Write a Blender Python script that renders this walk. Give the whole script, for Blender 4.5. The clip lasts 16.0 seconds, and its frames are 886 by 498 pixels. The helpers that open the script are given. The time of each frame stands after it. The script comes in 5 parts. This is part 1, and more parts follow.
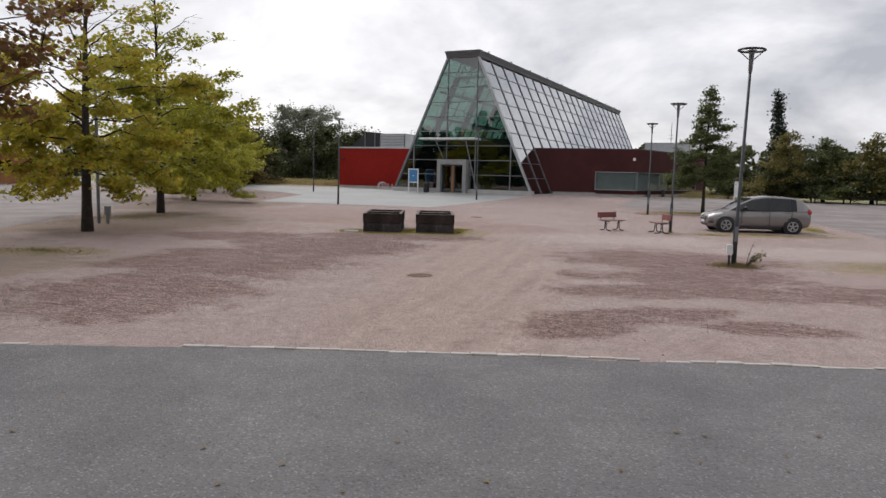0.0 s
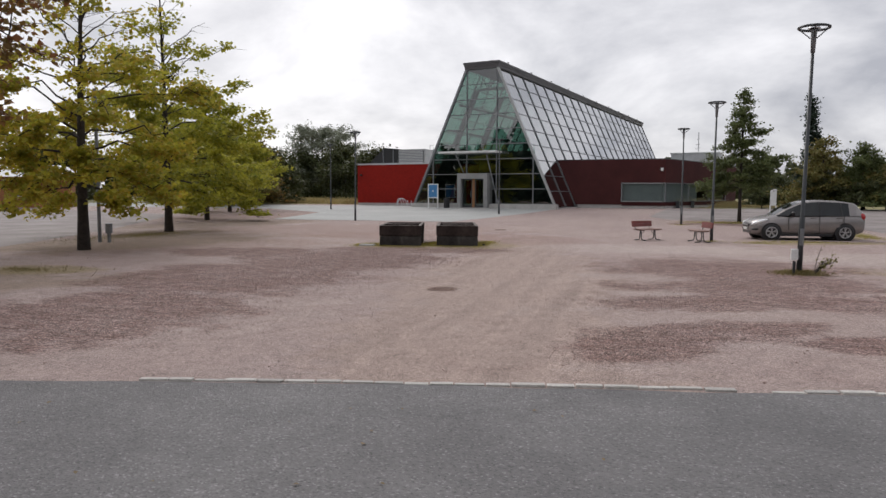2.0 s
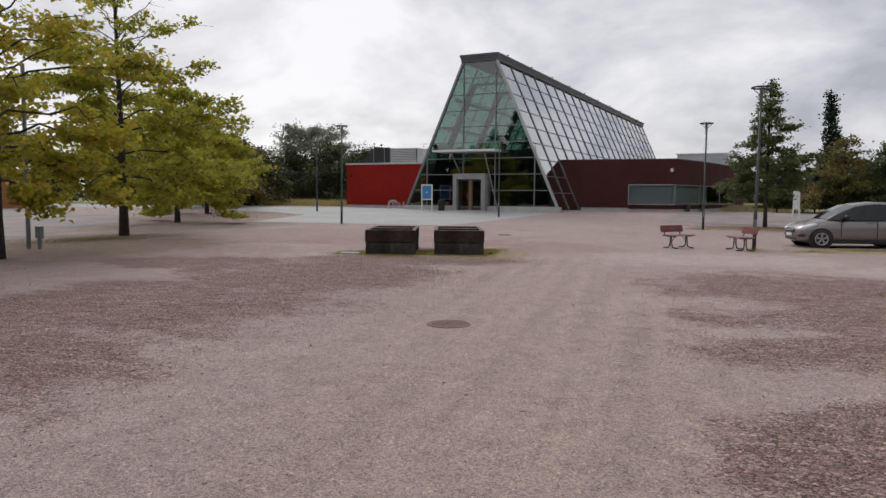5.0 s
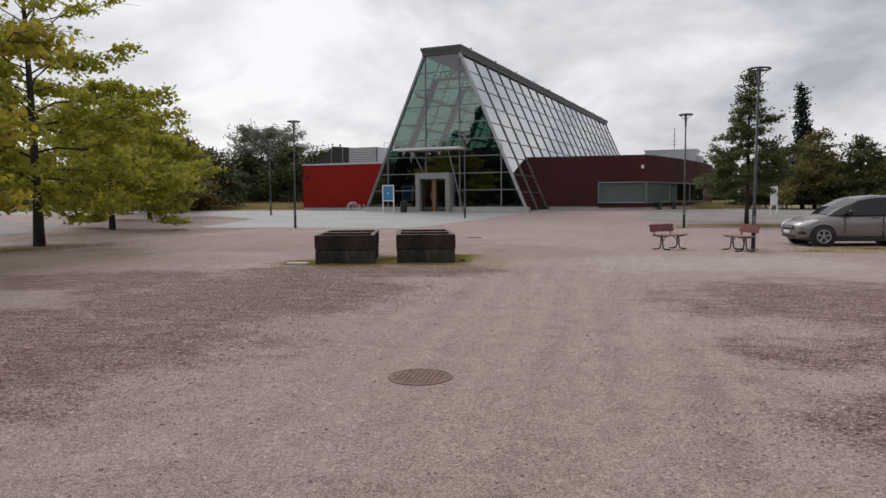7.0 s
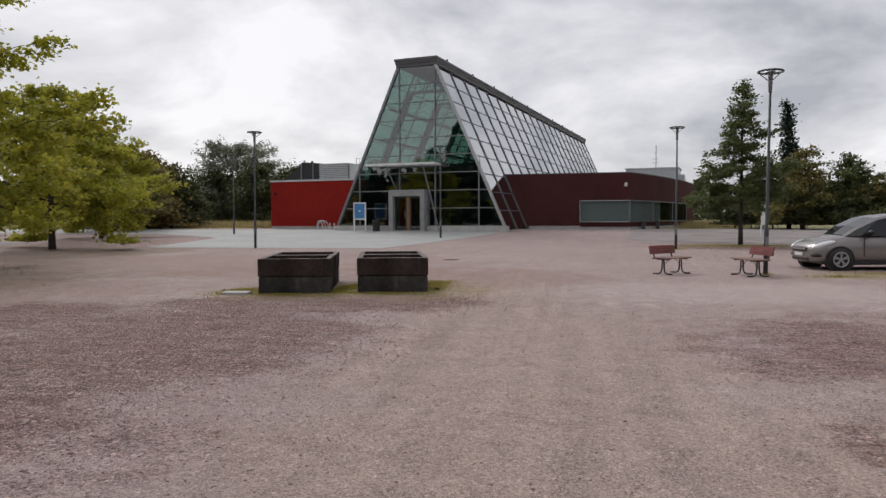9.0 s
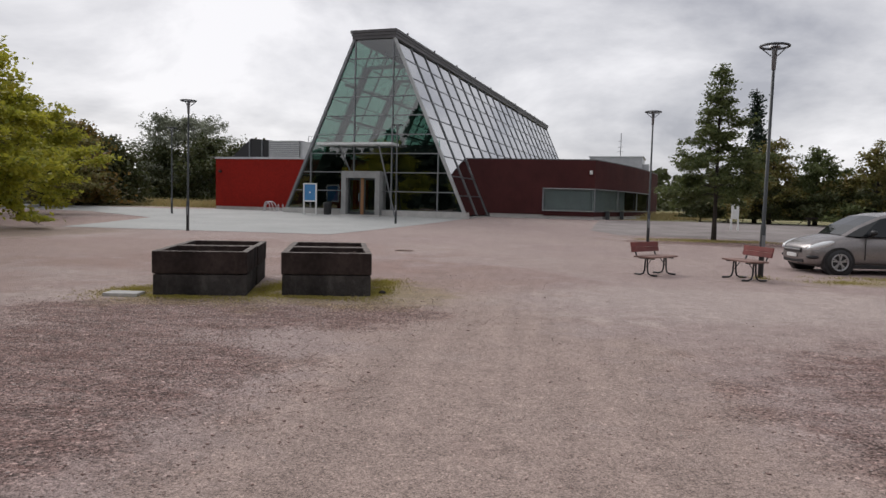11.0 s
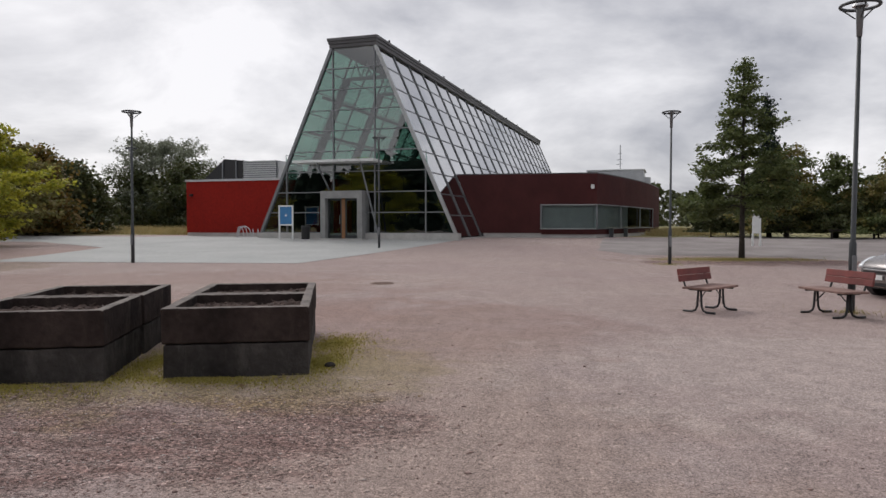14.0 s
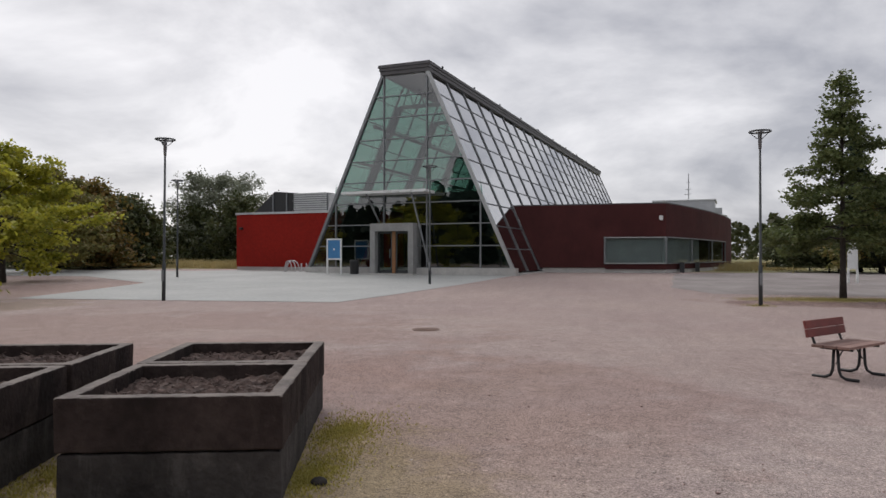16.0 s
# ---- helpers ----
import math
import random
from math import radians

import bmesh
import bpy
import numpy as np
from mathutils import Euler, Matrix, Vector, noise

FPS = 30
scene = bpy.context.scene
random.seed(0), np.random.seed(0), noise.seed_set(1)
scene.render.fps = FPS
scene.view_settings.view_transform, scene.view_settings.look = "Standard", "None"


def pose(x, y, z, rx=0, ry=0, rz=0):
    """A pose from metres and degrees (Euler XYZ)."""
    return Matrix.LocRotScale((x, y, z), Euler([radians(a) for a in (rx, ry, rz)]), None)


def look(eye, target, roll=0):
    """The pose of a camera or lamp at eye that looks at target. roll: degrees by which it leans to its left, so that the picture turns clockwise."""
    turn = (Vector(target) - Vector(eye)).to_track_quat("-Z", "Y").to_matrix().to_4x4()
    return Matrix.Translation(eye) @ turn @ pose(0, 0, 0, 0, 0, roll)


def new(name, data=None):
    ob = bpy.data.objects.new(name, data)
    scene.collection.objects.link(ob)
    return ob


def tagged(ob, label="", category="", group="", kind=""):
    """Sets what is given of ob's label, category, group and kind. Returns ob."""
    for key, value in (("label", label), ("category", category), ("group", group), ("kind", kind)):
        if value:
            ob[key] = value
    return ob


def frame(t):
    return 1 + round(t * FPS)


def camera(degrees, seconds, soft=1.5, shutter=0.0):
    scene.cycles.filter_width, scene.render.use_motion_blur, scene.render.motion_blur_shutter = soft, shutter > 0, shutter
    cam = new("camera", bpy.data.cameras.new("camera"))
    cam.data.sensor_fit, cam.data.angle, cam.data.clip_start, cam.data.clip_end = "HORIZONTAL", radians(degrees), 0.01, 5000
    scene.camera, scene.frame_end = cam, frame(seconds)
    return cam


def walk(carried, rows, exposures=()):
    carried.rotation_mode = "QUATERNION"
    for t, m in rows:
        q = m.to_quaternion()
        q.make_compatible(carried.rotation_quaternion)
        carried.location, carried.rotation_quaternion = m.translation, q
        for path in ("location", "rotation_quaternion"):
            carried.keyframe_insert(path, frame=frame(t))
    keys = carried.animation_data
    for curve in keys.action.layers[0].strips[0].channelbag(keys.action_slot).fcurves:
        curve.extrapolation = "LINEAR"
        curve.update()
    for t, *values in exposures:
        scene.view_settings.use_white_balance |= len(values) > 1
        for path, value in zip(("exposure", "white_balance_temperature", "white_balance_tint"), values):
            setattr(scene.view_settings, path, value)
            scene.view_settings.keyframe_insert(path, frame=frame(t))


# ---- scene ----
cam = camera(64.5, 16.0)
METRES, EYE, TILT, LEAN, TURN = 21.7, 1.5, 0.0, 0.0, 11.8
PATH = [
    (0, (0.644, -0.642, 2.007), (0.146, 1.284, 1.795), 1.4),
    (0.5, (0.543, -0.222, 1.946), (0.092, 1.719, 1.774), 1.3),
    (1, (0.429, 0.073, 1.858), (-0.058, 2.007, 1.714), 1.3),
    (1.5, (0.323, 0.502, 1.73), (-0.243, 2.416, 1.599), 0.7),
    (2, (0.126, 1.073, 1.645), (-0.431, 2.987, 1.487), 0.2),
    (2.5, (-0.085, 1.636, 1.626), (-0.68, 3.543, 1.537), 0.1),
    (3, (-0.312, 2.239, 1.586), (-0.891, 4.145, 1.409), 0.2),
    (3.5, (-0.501, 2.845, 1.544), (-1.079, 4.754, 1.393), 1.0),
    (6, (-1.445, 5.858, 1.497), (-1.932, 7.792, 1.34), 0.6),
    (6.5, (-1.604, 6.503, 1.473), (-2.035, 8.448, 1.296), 1.6),
    (7, (-1.854, 7.244, 1.423), (-2.287, 9.191, 1.28), -0.4),
    (7.5, (-1.961, 7.828, 1.438), (-2.342, 9.791, 1.393), 0.7),
    (8, (-2.094, 8.479, 1.404), (-2.42, 10.452, 1.356), 0.6),
    (8.5, (-2.175, 9.15, 1.388), (-2.536, 11.116, 1.326), 1.2),
    (9, (-2.301, 9.759, 1.372), (-2.668, 11.723, 1.283), -0.2),
    (11.5, (-2.725, 12.989, 1.425), (-2.94, 14.973, 1.293), 1.1),
    (12, (-2.806, 13.643, 1.424), (-2.98, 15.634, 1.353), -0.9),
    (12.5, (-2.799, 14.174, 1.426), (-3.012, 16.162, 1.419), 1.2),
    (13, (-2.857, 14.85, 1.426), (-3.012, 16.844, 1.423), 0.4),
    (13.5, (-2.887, 15.503, 1.421), (-3.134, 17.488, 1.389), 0.7),
    (14, (-2.99, 16.15, 1.406), (-3.216, 18.136, 1.332), -0.0),
    (14.5, (-3.028, 16.753, 1.412), (-3.264, 18.737, 1.331), 0.7),
    (15, (-3.107, 17.357, 1.415), (-3.352, 19.341, 1.344), -0.5),
    (15.5, (-3.141, 17.939, 1.415), (-3.45, 19.913, 1.336), 0.9),
    (16, (-3.208, 18.52, 1.463), (-3.594, 20.482, 1.483), 0.0),
]
walk(cam, [(t, look(eye, target, roll)) for t, eye, target, roll in PATH],
     exposures=[(0.0, 0.15, 6500, 12), (0.5, 0.31, 6500, 12), (1.0, 0.22, 6500, 12), (1.5, 0.10, 6500, 12), (2.0, 0.10, 6500, 12), (2.5, 0.04, 6500, 12), (3.5, 0.0, 6500, 12), (16.0, 0.0, 6500, 12)])

# ---- light and sky: an overcast day ----
world = bpy.data.worlds.new("overcast_sky")
scene.world = world
world.use_nodes = True
wn, wl = world.node_tree.nodes, world.node_tree.links
wn.clear()
w_out = wn.new("ShaderNodeOutputWorld")
w_bg = wn.new("ShaderNodeBackground")
w_bg.inputs["Strength"].default_value = 0.1
sky = wn.new("ShaderNodeTexSky")
sky.sky_type, sky.sun_disc = "NISHITA", False
sky.sun_elevation, sky.sun_rotation = radians(38), radians(-35)
w_geo = wn.new("ShaderNodeTexCoord")
w_sep = wn.new("ShaderNodeSeparateXYZ")
wl.new(w_geo.outputs["Generated"], w_sep.inputs[0])


def wmath(op, a, b=None):
    n = wn.new("ShaderNodeMath")
    n.operation = op
    for k, v in enumerate((a, b)):
        if v is None:
            continue
        if isinstance(v, (int, float)):
            n.inputs[k].default_value = v
        else:
            wl.new(v, n.inputs[k])
    return n.outputs[0]


# cloud layer laid out on a flat deck overhead
w_h = wmath("MAXIMUM", wmath("ADD", w_sep.outputs[2], 0.42), 0.1)
w_comb = wn.new("ShaderNodeCombineXYZ")
wl.new(wmath("DIVIDE", w_sep.outputs[0], w_h), w_comb.inputs[0])
wl.new(wmath("DIVIDE", w_sep.outputs[1], w_h), w_comb.inputs[1])
w_n1 = wn.new("ShaderNodeTexNoise")
w_n1.inputs["Scale"].default_value, w_n1.inputs["Detail"].default_value = 1.75, 8
w_n1.inputs["Roughness"].default_value, w_n1.inputs["Distortion"].default_value = 0.56, 0.25
wl.new(w_comb.outputs[0], w_n1.inputs["Vector"])
w_ramp = wn.new("ShaderNodeValToRGB")
w_ramp.color_ramp.elements[0].position, w_ramp.color_ramp.elements[0].color = 0.37, (4.35, 4.45, 4.85, 1)
w_ramp.color_ramp.elements[1].position, w_ramp.color_ramp.elements[1].color = 0.63, (9.5, 9.5, 9.65, 1)
# brighter towards the hidden sun
w_tilt = wmath("ADD", wmath("MULTIPLY", w_sep.outputs[0], -0.12), 0.0)
w_mid = w_ramp.color_ramp.elements.new(0.5)
w_mid.color = (6.9, 6.95, 7.2, 1)
wl.new(wmath("ADD", w_n1.outputs[0], w_tilt), w_ramp.inputs[0])
w_mix = wn.new("ShaderNodeMix")
w_mix.data_type = "RGBA"
w_mix.inputs[0].default_value = 0.93
wl.new(sky.outputs[0], w_mix.inputs[6])
wl.new(w_ramp.outputs[0], w_mix.inputs[7])
wl.new(w_mix.outputs[2], w_bg.inputs["Color"])
wl.new(w_bg.outputs[0], w_out.inputs["Surface"])

sun = new("sun", bpy.data.lights.new("sun", "SUN"))
sun.data.energy, sun.data.angle, sun.data.color = 1.15, radians(25), (1.0, 0.97, 0.93)
sun.matrix_world = look((0, 0, 40), (0 + 18, -26, 40 - 27))


# ---- materials ----
def wire(nt, a, b):
    nt.links.new(a, b)


def material(name, base, other=None, scale=6.0, rough=0.7, metal=0.0, bump=0.0, bump_scale=None, fine=None, obj_var=0.0, island=None, spec=0.5, island_share=0.65):
    """A surface with a colour that drifts between base and other at two scales, and fine relief."""
    m = bpy.data.materials.new(name)
    m.use_nodes = True
    nt = m.node_tree
    bs = nt.nodes["Principled BSDF"]
    bs.inputs["Roughness"].default_value = rough
    bs.inputs["Metallic"].default_value = metal
    bs.inputs["Specular IOR Level"].default_value = spec
    other = other or tuple(c * 0.75 for c in base)
    co = nt.nodes.new("ShaderNodeTexCoord")
    n1 = nt.nodes.new("ShaderNodeTexNoise")
    n1.inputs["Scale"].default_value, n1.inputs["Detail"].default_value = scale, 6
    n1.inputs["Roughness"].default_value = 0.65
    wire(nt, co.outputs["Object"], n1.inputs["Vector"])
    ramp = nt.nodes.new("ShaderNodeValToRGB")
    ramp.color_ramp.elements[0].position, ramp.color_ramp.elements[0].color = 0.35, (*other, 1)
    ramp.color_ramp.elements[1].position, ramp.color_ramp.elements[1].color = 0.65, (*base, 1)
    wire(nt, n1.outputs[0], ramp.inputs[0])
    col = ramp.outputs[0]
    n2 = nt.nodes.new("ShaderNodeTexNoise")
    n2.inputs["Scale"].default_value, n2.inputs["Detail"].default_value = fine or scale * 14, 4
    wire(nt, co.outputs["Object"], n2.inputs["Vector"])
    hsv = nt.nodes.new("ShaderNodeHueSaturation")
    mr = nt.nodes.new("ShaderNodeMapRange")
    mr.inputs["To Min"].default_value, mr.inputs["To Max"].default_value = 0.72, 1.28
    wire(nt, n2.outputs[0], mr.inputs["Value"])
    wire(nt, mr.outputs[0], hsv.inputs["Value"])
    wire(nt, col, hsv.inputs["Color"])
    col = hsv.outputs[0]
    if obj_var:
        oi = nt.nodes.new("ShaderNodeObjectInfo")
        h2 = nt.nodes.new("ShaderNodeHueSaturation")
        m2 = nt.nodes.new("ShaderNodeMapRange")
        m2.inputs["To Min"].default_value, m2.inputs["To Max"].default_value = 1 - obj_var, 1 + obj_var
        wire(nt, oi.outputs["Random"], m2.inputs["Value"])
        wire(nt, m2.outputs[0], h2.inputs["Value"])
        wire(nt, col, h2.inputs["Color"])
        col = h2.outputs[0]
    if island:
        g = nt.nodes.new("ShaderNodeNewGeometry")
        r2 = nt.nodes.new("ShaderNodeValToRGB")
        els = r2.color_ramp.elements
        for k, c in enumerate(island):
            if k >= 2:
                els.new(0.5)
        for k, c in enumerate(island):
            els[k].position, els[k].color = k / (len(island) - 1), (*c, 1)
        wire(nt, g.outputs["Random Per Island"], r2.inputs[0])
        mx = nt.nodes.new("ShaderNodeMix")
        mx.data_type = "RGBA"
        mx.inputs[0].default_value = island_share
        wire(nt, col, mx.inputs[6])
        wire(nt, r2.outputs[0], mx.inputs[7])
        col = mx.outputs[2]
    wire(nt, col, bs.inputs["Base Color"])
    if bump:
        n3 = nt.nodes.new("ShaderNodeTexNoise")
        n3.inputs["Scale"].default_value, n3.inputs["Detail"].default_value = bump_scale or scale * 8, 6
        wire(nt, co.outputs["Object"], n3.inputs["Vector"])
        bp = nt.nodes.new("ShaderNodeBump")
        bp.inputs["Strength"].default_value, bp.inputs["Distance"].default_value = min(bump, 1), 0.02
        wire(nt, n3.outputs[0], bp.inputs["Height"])
        wire(nt, bp.outputs[0], bs.inputs["Normal"])
    return m


def leaf_material(name, colours, through_light=0.35, share=0.65, drift=0.9):
    m = material(name, colours[0], colours[-1], drift, 0.55, island=colours, fine=3.0, spec=0.3, island_share=share)
    nt = m.node_tree
    bs = nt.nodes["Principled BSDF"]
    out = nt.nodes["Material Output"]
    tr = nt.nodes.new("ShaderNodeBsdfTranslucent")
    src = bs.inputs["Base Color"].links[0].from_socket
    wire(nt, src, tr.inputs["Color"])
    mx = nt.nodes.new("ShaderNodeMixShader")
    mx.inputs[0].default_value = through_light
    wire(nt, bs.outputs[0], mx.inputs[1])
    wire(nt, tr.outputs[0], mx.inputs[2])
    wire(nt, mx.outputs[0], out.inputs["Surface"])
    return m


def glass_material(name, tint, gloss_rough=0.02, ior=1.5, gain=1.0):
    """A thin pane: clear with a tint, its gloss by Fresnel."""
    m = bpy.data.materials.new(name)
    m.use_nodes = True
    nt = m.node_tree
    nt.nodes.clear()
    out = nt.nodes.new("ShaderNodeOutputMaterial")
    tr = nt.nodes.new("ShaderNodeBsdfTransparent")
    tr.inputs["Color"].default_value = (*tint, 1)
    gl = nt.nodes.new("ShaderNodeBsdfGlossy")
    gl.inputs["Roughness"].default_value = gloss_rough
    fr = nt.nodes.new("ShaderNodeFresnel")
    fr.inputs["IOR"].default_value = ior
    co = nt.nodes.new("ShaderNodeTexCoord")
    nz = nt.nodes.new("ShaderNodeTexNoise")
    nz.inputs["Scale"].default_value = 0.45
    wire(nt, co.outputs["Object"], nz.inputs["Vector"])
    bp = nt.nodes.new("ShaderNodeBump")
    bp.inputs["Strength"].default_value, bp.inputs["Distance"].default_value = 0.12, 0.05
    wire(nt, nz.outputs[0], bp.inputs["Height"])
    wire(nt, bp.outputs[0], gl.inputs["Normal"])
    mu = nt.nodes.new("ShaderNodeMath")
    mu.operation, mu.use_clamp = "MULTIPLY", True
    mu.inputs[1].default_value = gain
    wire(nt, fr.outputs[0], mu.inputs[0])
    mx = nt.nodes.new("ShaderNodeMixShader")
    wire(nt, mu.outputs[0], mx.inputs[0])
    wire(nt, tr.outputs[0], mx.inputs[1])
    wire(nt, gl.outputs[0], mx.inputs[2])
    wire(nt, mx.outputs[0], out.inputs["Surface"])
    return m


def gravel_material():
    """Pinkish crushed stone, with darker loosened areas of coarser stone and paler, trodden ones."""
    m = bpy.data.materials.new("pink_gravel")
    m.use_nodes = True
    nt = m.node_tree
    N, L = nt.nodes, nt.links
    bs = N["Principled BSDF"]
    bs.inputs["Roughness"].default_value = 0.9
    bs.inputs["Specular IOR Level"].default_value = 0.25
    co = N.new("ShaderNodeTexCoord").outputs["Object"]

    def noise_tex(scale, detail=5, rough=0.6, dist=0.0, vec=None):
        n = N.new("ShaderNodeTexNoise")
        n.inputs["Scale"].default_value, n.inputs["Detail"].default_value = scale, detail
        n.inputs["Roughness"].default_value, n.inputs["Distortion"].default_value = rough, dist
        L.new(vec or co, n.inputs["Vector"])
        return n.outputs[0]

    def mm(op, a, b, clamp=False):
        n = N.new("ShaderNodeMath")
        n.operation, n.use_clamp = op, clamp
        for k, v in enumerate((a, b)):
            if isinstance(v, (int, float)):
                n.inputs[k].default_value = v
            else:
                L.new(v, n.inputs[k])
        return n.outputs[0]

    def mixc(f, a, b, kind="MIX"):
        n = N.new("ShaderNodeMix")
        n.data_type, n.blend_type = "RGBA", kind
        for k, v in ((0, f), (6, a), (7, b)):
            if isinstance(v, (int, float)):
                n.inputs[k].default_value = v
            elif isinstance(v, tuple):
                n.inputs[k].default_value = (*v, 1)
            else:
                L.new(v, n.inputs[k])
        return n.outputs[2]

    def step(v, lo, hi):
        n = N.new("ShaderNodeMapRange")
        n.interpolation_type = "SMOOTHSTEP"
        n.inputs["From Min"].default_value, n.inputs["From Max"].default_value = lo, hi
        L.new(v, n.inputs["Value"])
        return n.outputs[0]

    wob = noise_tex(0.6, 8, 0.72)
    broad = noise_tex(0.12, 4)

    def blot(cx, cy, rx, ry, turn):
        mp = N.new("ShaderNodeMapping")
        mp.vector_type = "TEXTURE"
        mp.inputs["Location"].default_value = (cx, cy, 0)
        mp.inputs["Rotation"].default_value = (0, 0, radians(turn))
        mp.inputs["Scale"].default_value = (rx, ry, 1)
        L.new(co, mp.inputs["Vector"])
        sx = N.new("ShaderNodeSeparateXYZ")
        L.new(mp.outputs[0], sx.inputs[0])
        d = mm("ADD", mm("POWER", mm("ABSOLUTE", sx.outputs[0], 0), 2), mm("POWER", mm("ABSOLUTE", sx.outputs[1], 0), 2))
        d = mm("ADD", mm("POWER", d, 0.5), mm("MULTIPLY", mm("SUBTRACT", wob, 0.5), 2.4))
        return mm("SUBTRACT", 1.0, step(d, 0.66, 1.14), True)

    dark = None
    for b in DARK_GRAVEL:
        v = blot(*b)
        dark = v if dark is None else mm("MAXIMUM", dark, v)
    green = None
    for b in MOSSY_GROUND:
        v = blot(*b)
        green = v if green is None else mm("MAXIMUM", green, v)
    base = mixc(step(broad, 0.35, 0.65), GRAVEL_A, GRAVEL_B)
    base = mixc(mm("MULTIPLY", step(wob, 0.45, 0.75), 0.5), base, GRAVEL_C)
    lane = blot(-2.3, 13.5, 15.0, 2.0, 99)
    base = mixc(mm("MULTIPLY", lane, 0.75), base, GRAVEL_LANE)
    pale = noise_tex(0.9, 5, 0.7, 0.8)
    base = mixc(mm("MULTIPLY", step(pale, 0.56, 0.72), 0.35), base, GRAVEL_C)
    base = mixc(mm("MULTIPLY", step(pale, 0.46, 0.30), 0.16), base, GRAVEL_D)
    for b in PALE_GRAVEL:
        base = mixc(mm("MULTIPLY", blot(*b), 0.7), base, (0.545, 0.452, 0.415))
    for b in RED_GRAVEL:
        base = mixc(mm("MULTIPLY", blot(*b), mm("ADD", mm("MULTIPLY", pale, 0.6), 0.1)), base, (0.36, 0.235, 0.20))
    for b in LEAFY_GROUND:
        base = mixc(mm("MULTIPLY", blot(*b), 0.62), base, (0.31, 0.235, 0.17))
    # raked streaks across the loosened stone
    mp2 = N.new("ShaderNodeMapping")
    mp2.inputs["Rotation"].default_value = (0, 0, radians(-14))
    mp2.inputs["Scale"].default_value = (0.7, 3.4, 1)
    L.new(co, mp2.inputs["Vector"])
    streak = step(noise_tex(1.6, 6, 0.75, 1.2, mp2.outputs[0]), 0.38, 0.62)
    base = mixc(mm("MULTIPLY", dark, mm("ADD", mm("MULTIPLY", streak, 0.52), 0.42)), base, GRAVEL_D)
    base = mixc(mm("MULTIPLY", green, mm("ADD", mm("MULTIPLY", wob, 0.9), 0.1)), base, GRAVEL_MOSS)
    # single stones, with a few bright and a few dark ones
    def stones(scale):
        v = N.new("ShaderNodeTexVoronoi")
        v.inputs["Scale"].default_value = scale
        L.new(co, v.inputs["Vector"])
        sp = N.new("ShaderNodeSeparateColor")
        L.new(v.outputs["Color"], sp.inputs[0])
        return v, sp.outputs[0], sp.outputs[1]

    vor, r1, r1b = stones(130)
    vor2, r2, r2b = stones(52)
    vor3, r3, r3b = stones(27)
    grain = noise_tex(75, 5, 0.75)
    clods = noise_tex(3.2, 6, 0.72, 0.4)
    val = mm("ADD", 0.47, mm("MULTIPLY", r1, 0.70))
    val = mm("ADD", val, mm("MULTIPLY", mm("SUBTRACT", r2, 0.5), mm("ADD", 0.26, mm("MULTIPLY", dark, 0.80))))
    val = mm("ADD", val, mm("MULTIPLY", step(r2b, 0.955, 0.975), mm("ADD", 0.30, mm("MULTIPLY", dark, 0.75))))
    val = mm("SUBTRACT", val, mm("MULTIPLY", step(r3b, 0.90, 0.96), mm("ADD", 0.06, mm("MULTIPLY", dark, 0.22))))
    val = mm("ADD", val, mm("MULTIPLY", mm("SUBTRACT", grain, 0.5), 1.1))
    val = mm("ADD", val, mm("MULTIPLY", mm("SUBTRACT", clods, 0.5), mm("ADD", 0.62, mm("MULTIPLY", dark, 0.5))))
    # faint wheel tracks along the trodden lane
    mp3 = N.new("ShaderNodeMapping")
    mp3.inputs["Scale"].default_value = (1.5, 0.06, 1)
    L.new(co, mp3.inputs["Vector"])
    tracks = noise_tex(1.6, 4, 0.6, 0.3, mp3.outputs[0])
    val = mm("ADD", val, mm("MULTIPLY", mm("SUBTRACT", tracks, 0.5), mm("ADD", 0.12, mm("MULTIPLY", lane, 0.40))))
    hs2 = N.new("ShaderNodeHueSaturation")
    L.new(mm("MAXIMUM", val, 0.25), hs2.inputs["Value"])
    L.new(base, hs2.inputs["Color"])
    L.new(hs2.outputs[0], bs.inputs["Base Color"])
    h = mm("ADD", mm("MULTIPLY", vor2.outputs["Distance"], mm("SUBTRACT", -0.25, mm("MULTIPLY", dark, 0.6))), mm("ADD", mm("MULTIPLY", grain, 0.5), mm("MULTIPLY", clods, 1.2)))
    bp = N.new("ShaderNodeBump")
    bp.inputs["Strength"].default_value, bp.inputs["Distance"].default_value = 0.8, 0.02
    L.new(h, bp.inputs["Height"])
    L.new(bp.outputs[0], bs.inputs["Normal"])
    return m


DARK_GRAVEL = [(5.2, 41.6, 4.6, 1.9, 3), (-7.1, 9.2, 2.6, 2.1, 105), (-7.7, 13.0, 3.2, 2.7, 95), (-7.3, 17.2, 3.0, 2.9, 80), (-6.6, 20.4, 3.0, 1.3, 10), (-10.6, 18.4, 2.6, 1.5, 20),
               (0.2, 9.0, 1.2, 0.7, 60), (0.9, 9.9, 1.5, 0.75, 35), (2.6, 9.6, 1.3, 0.5, 10), (1.3, 12.6, 2.3, 1.0, 25), (2.2, 14.6, 2.6, 1.3, 20), (1.9, 17.6, 2.8, 2.6, 20), (4.6, 13.2, 2.4, 1.2, 8)]
PALE_GRAVEL = [(-9.8, 30.6, 1.7, 0.9, 14), (6.5, 21.5, 4.5, 2.2, 15), (0.6, 23.6, 4.0, 2.4, 15)]
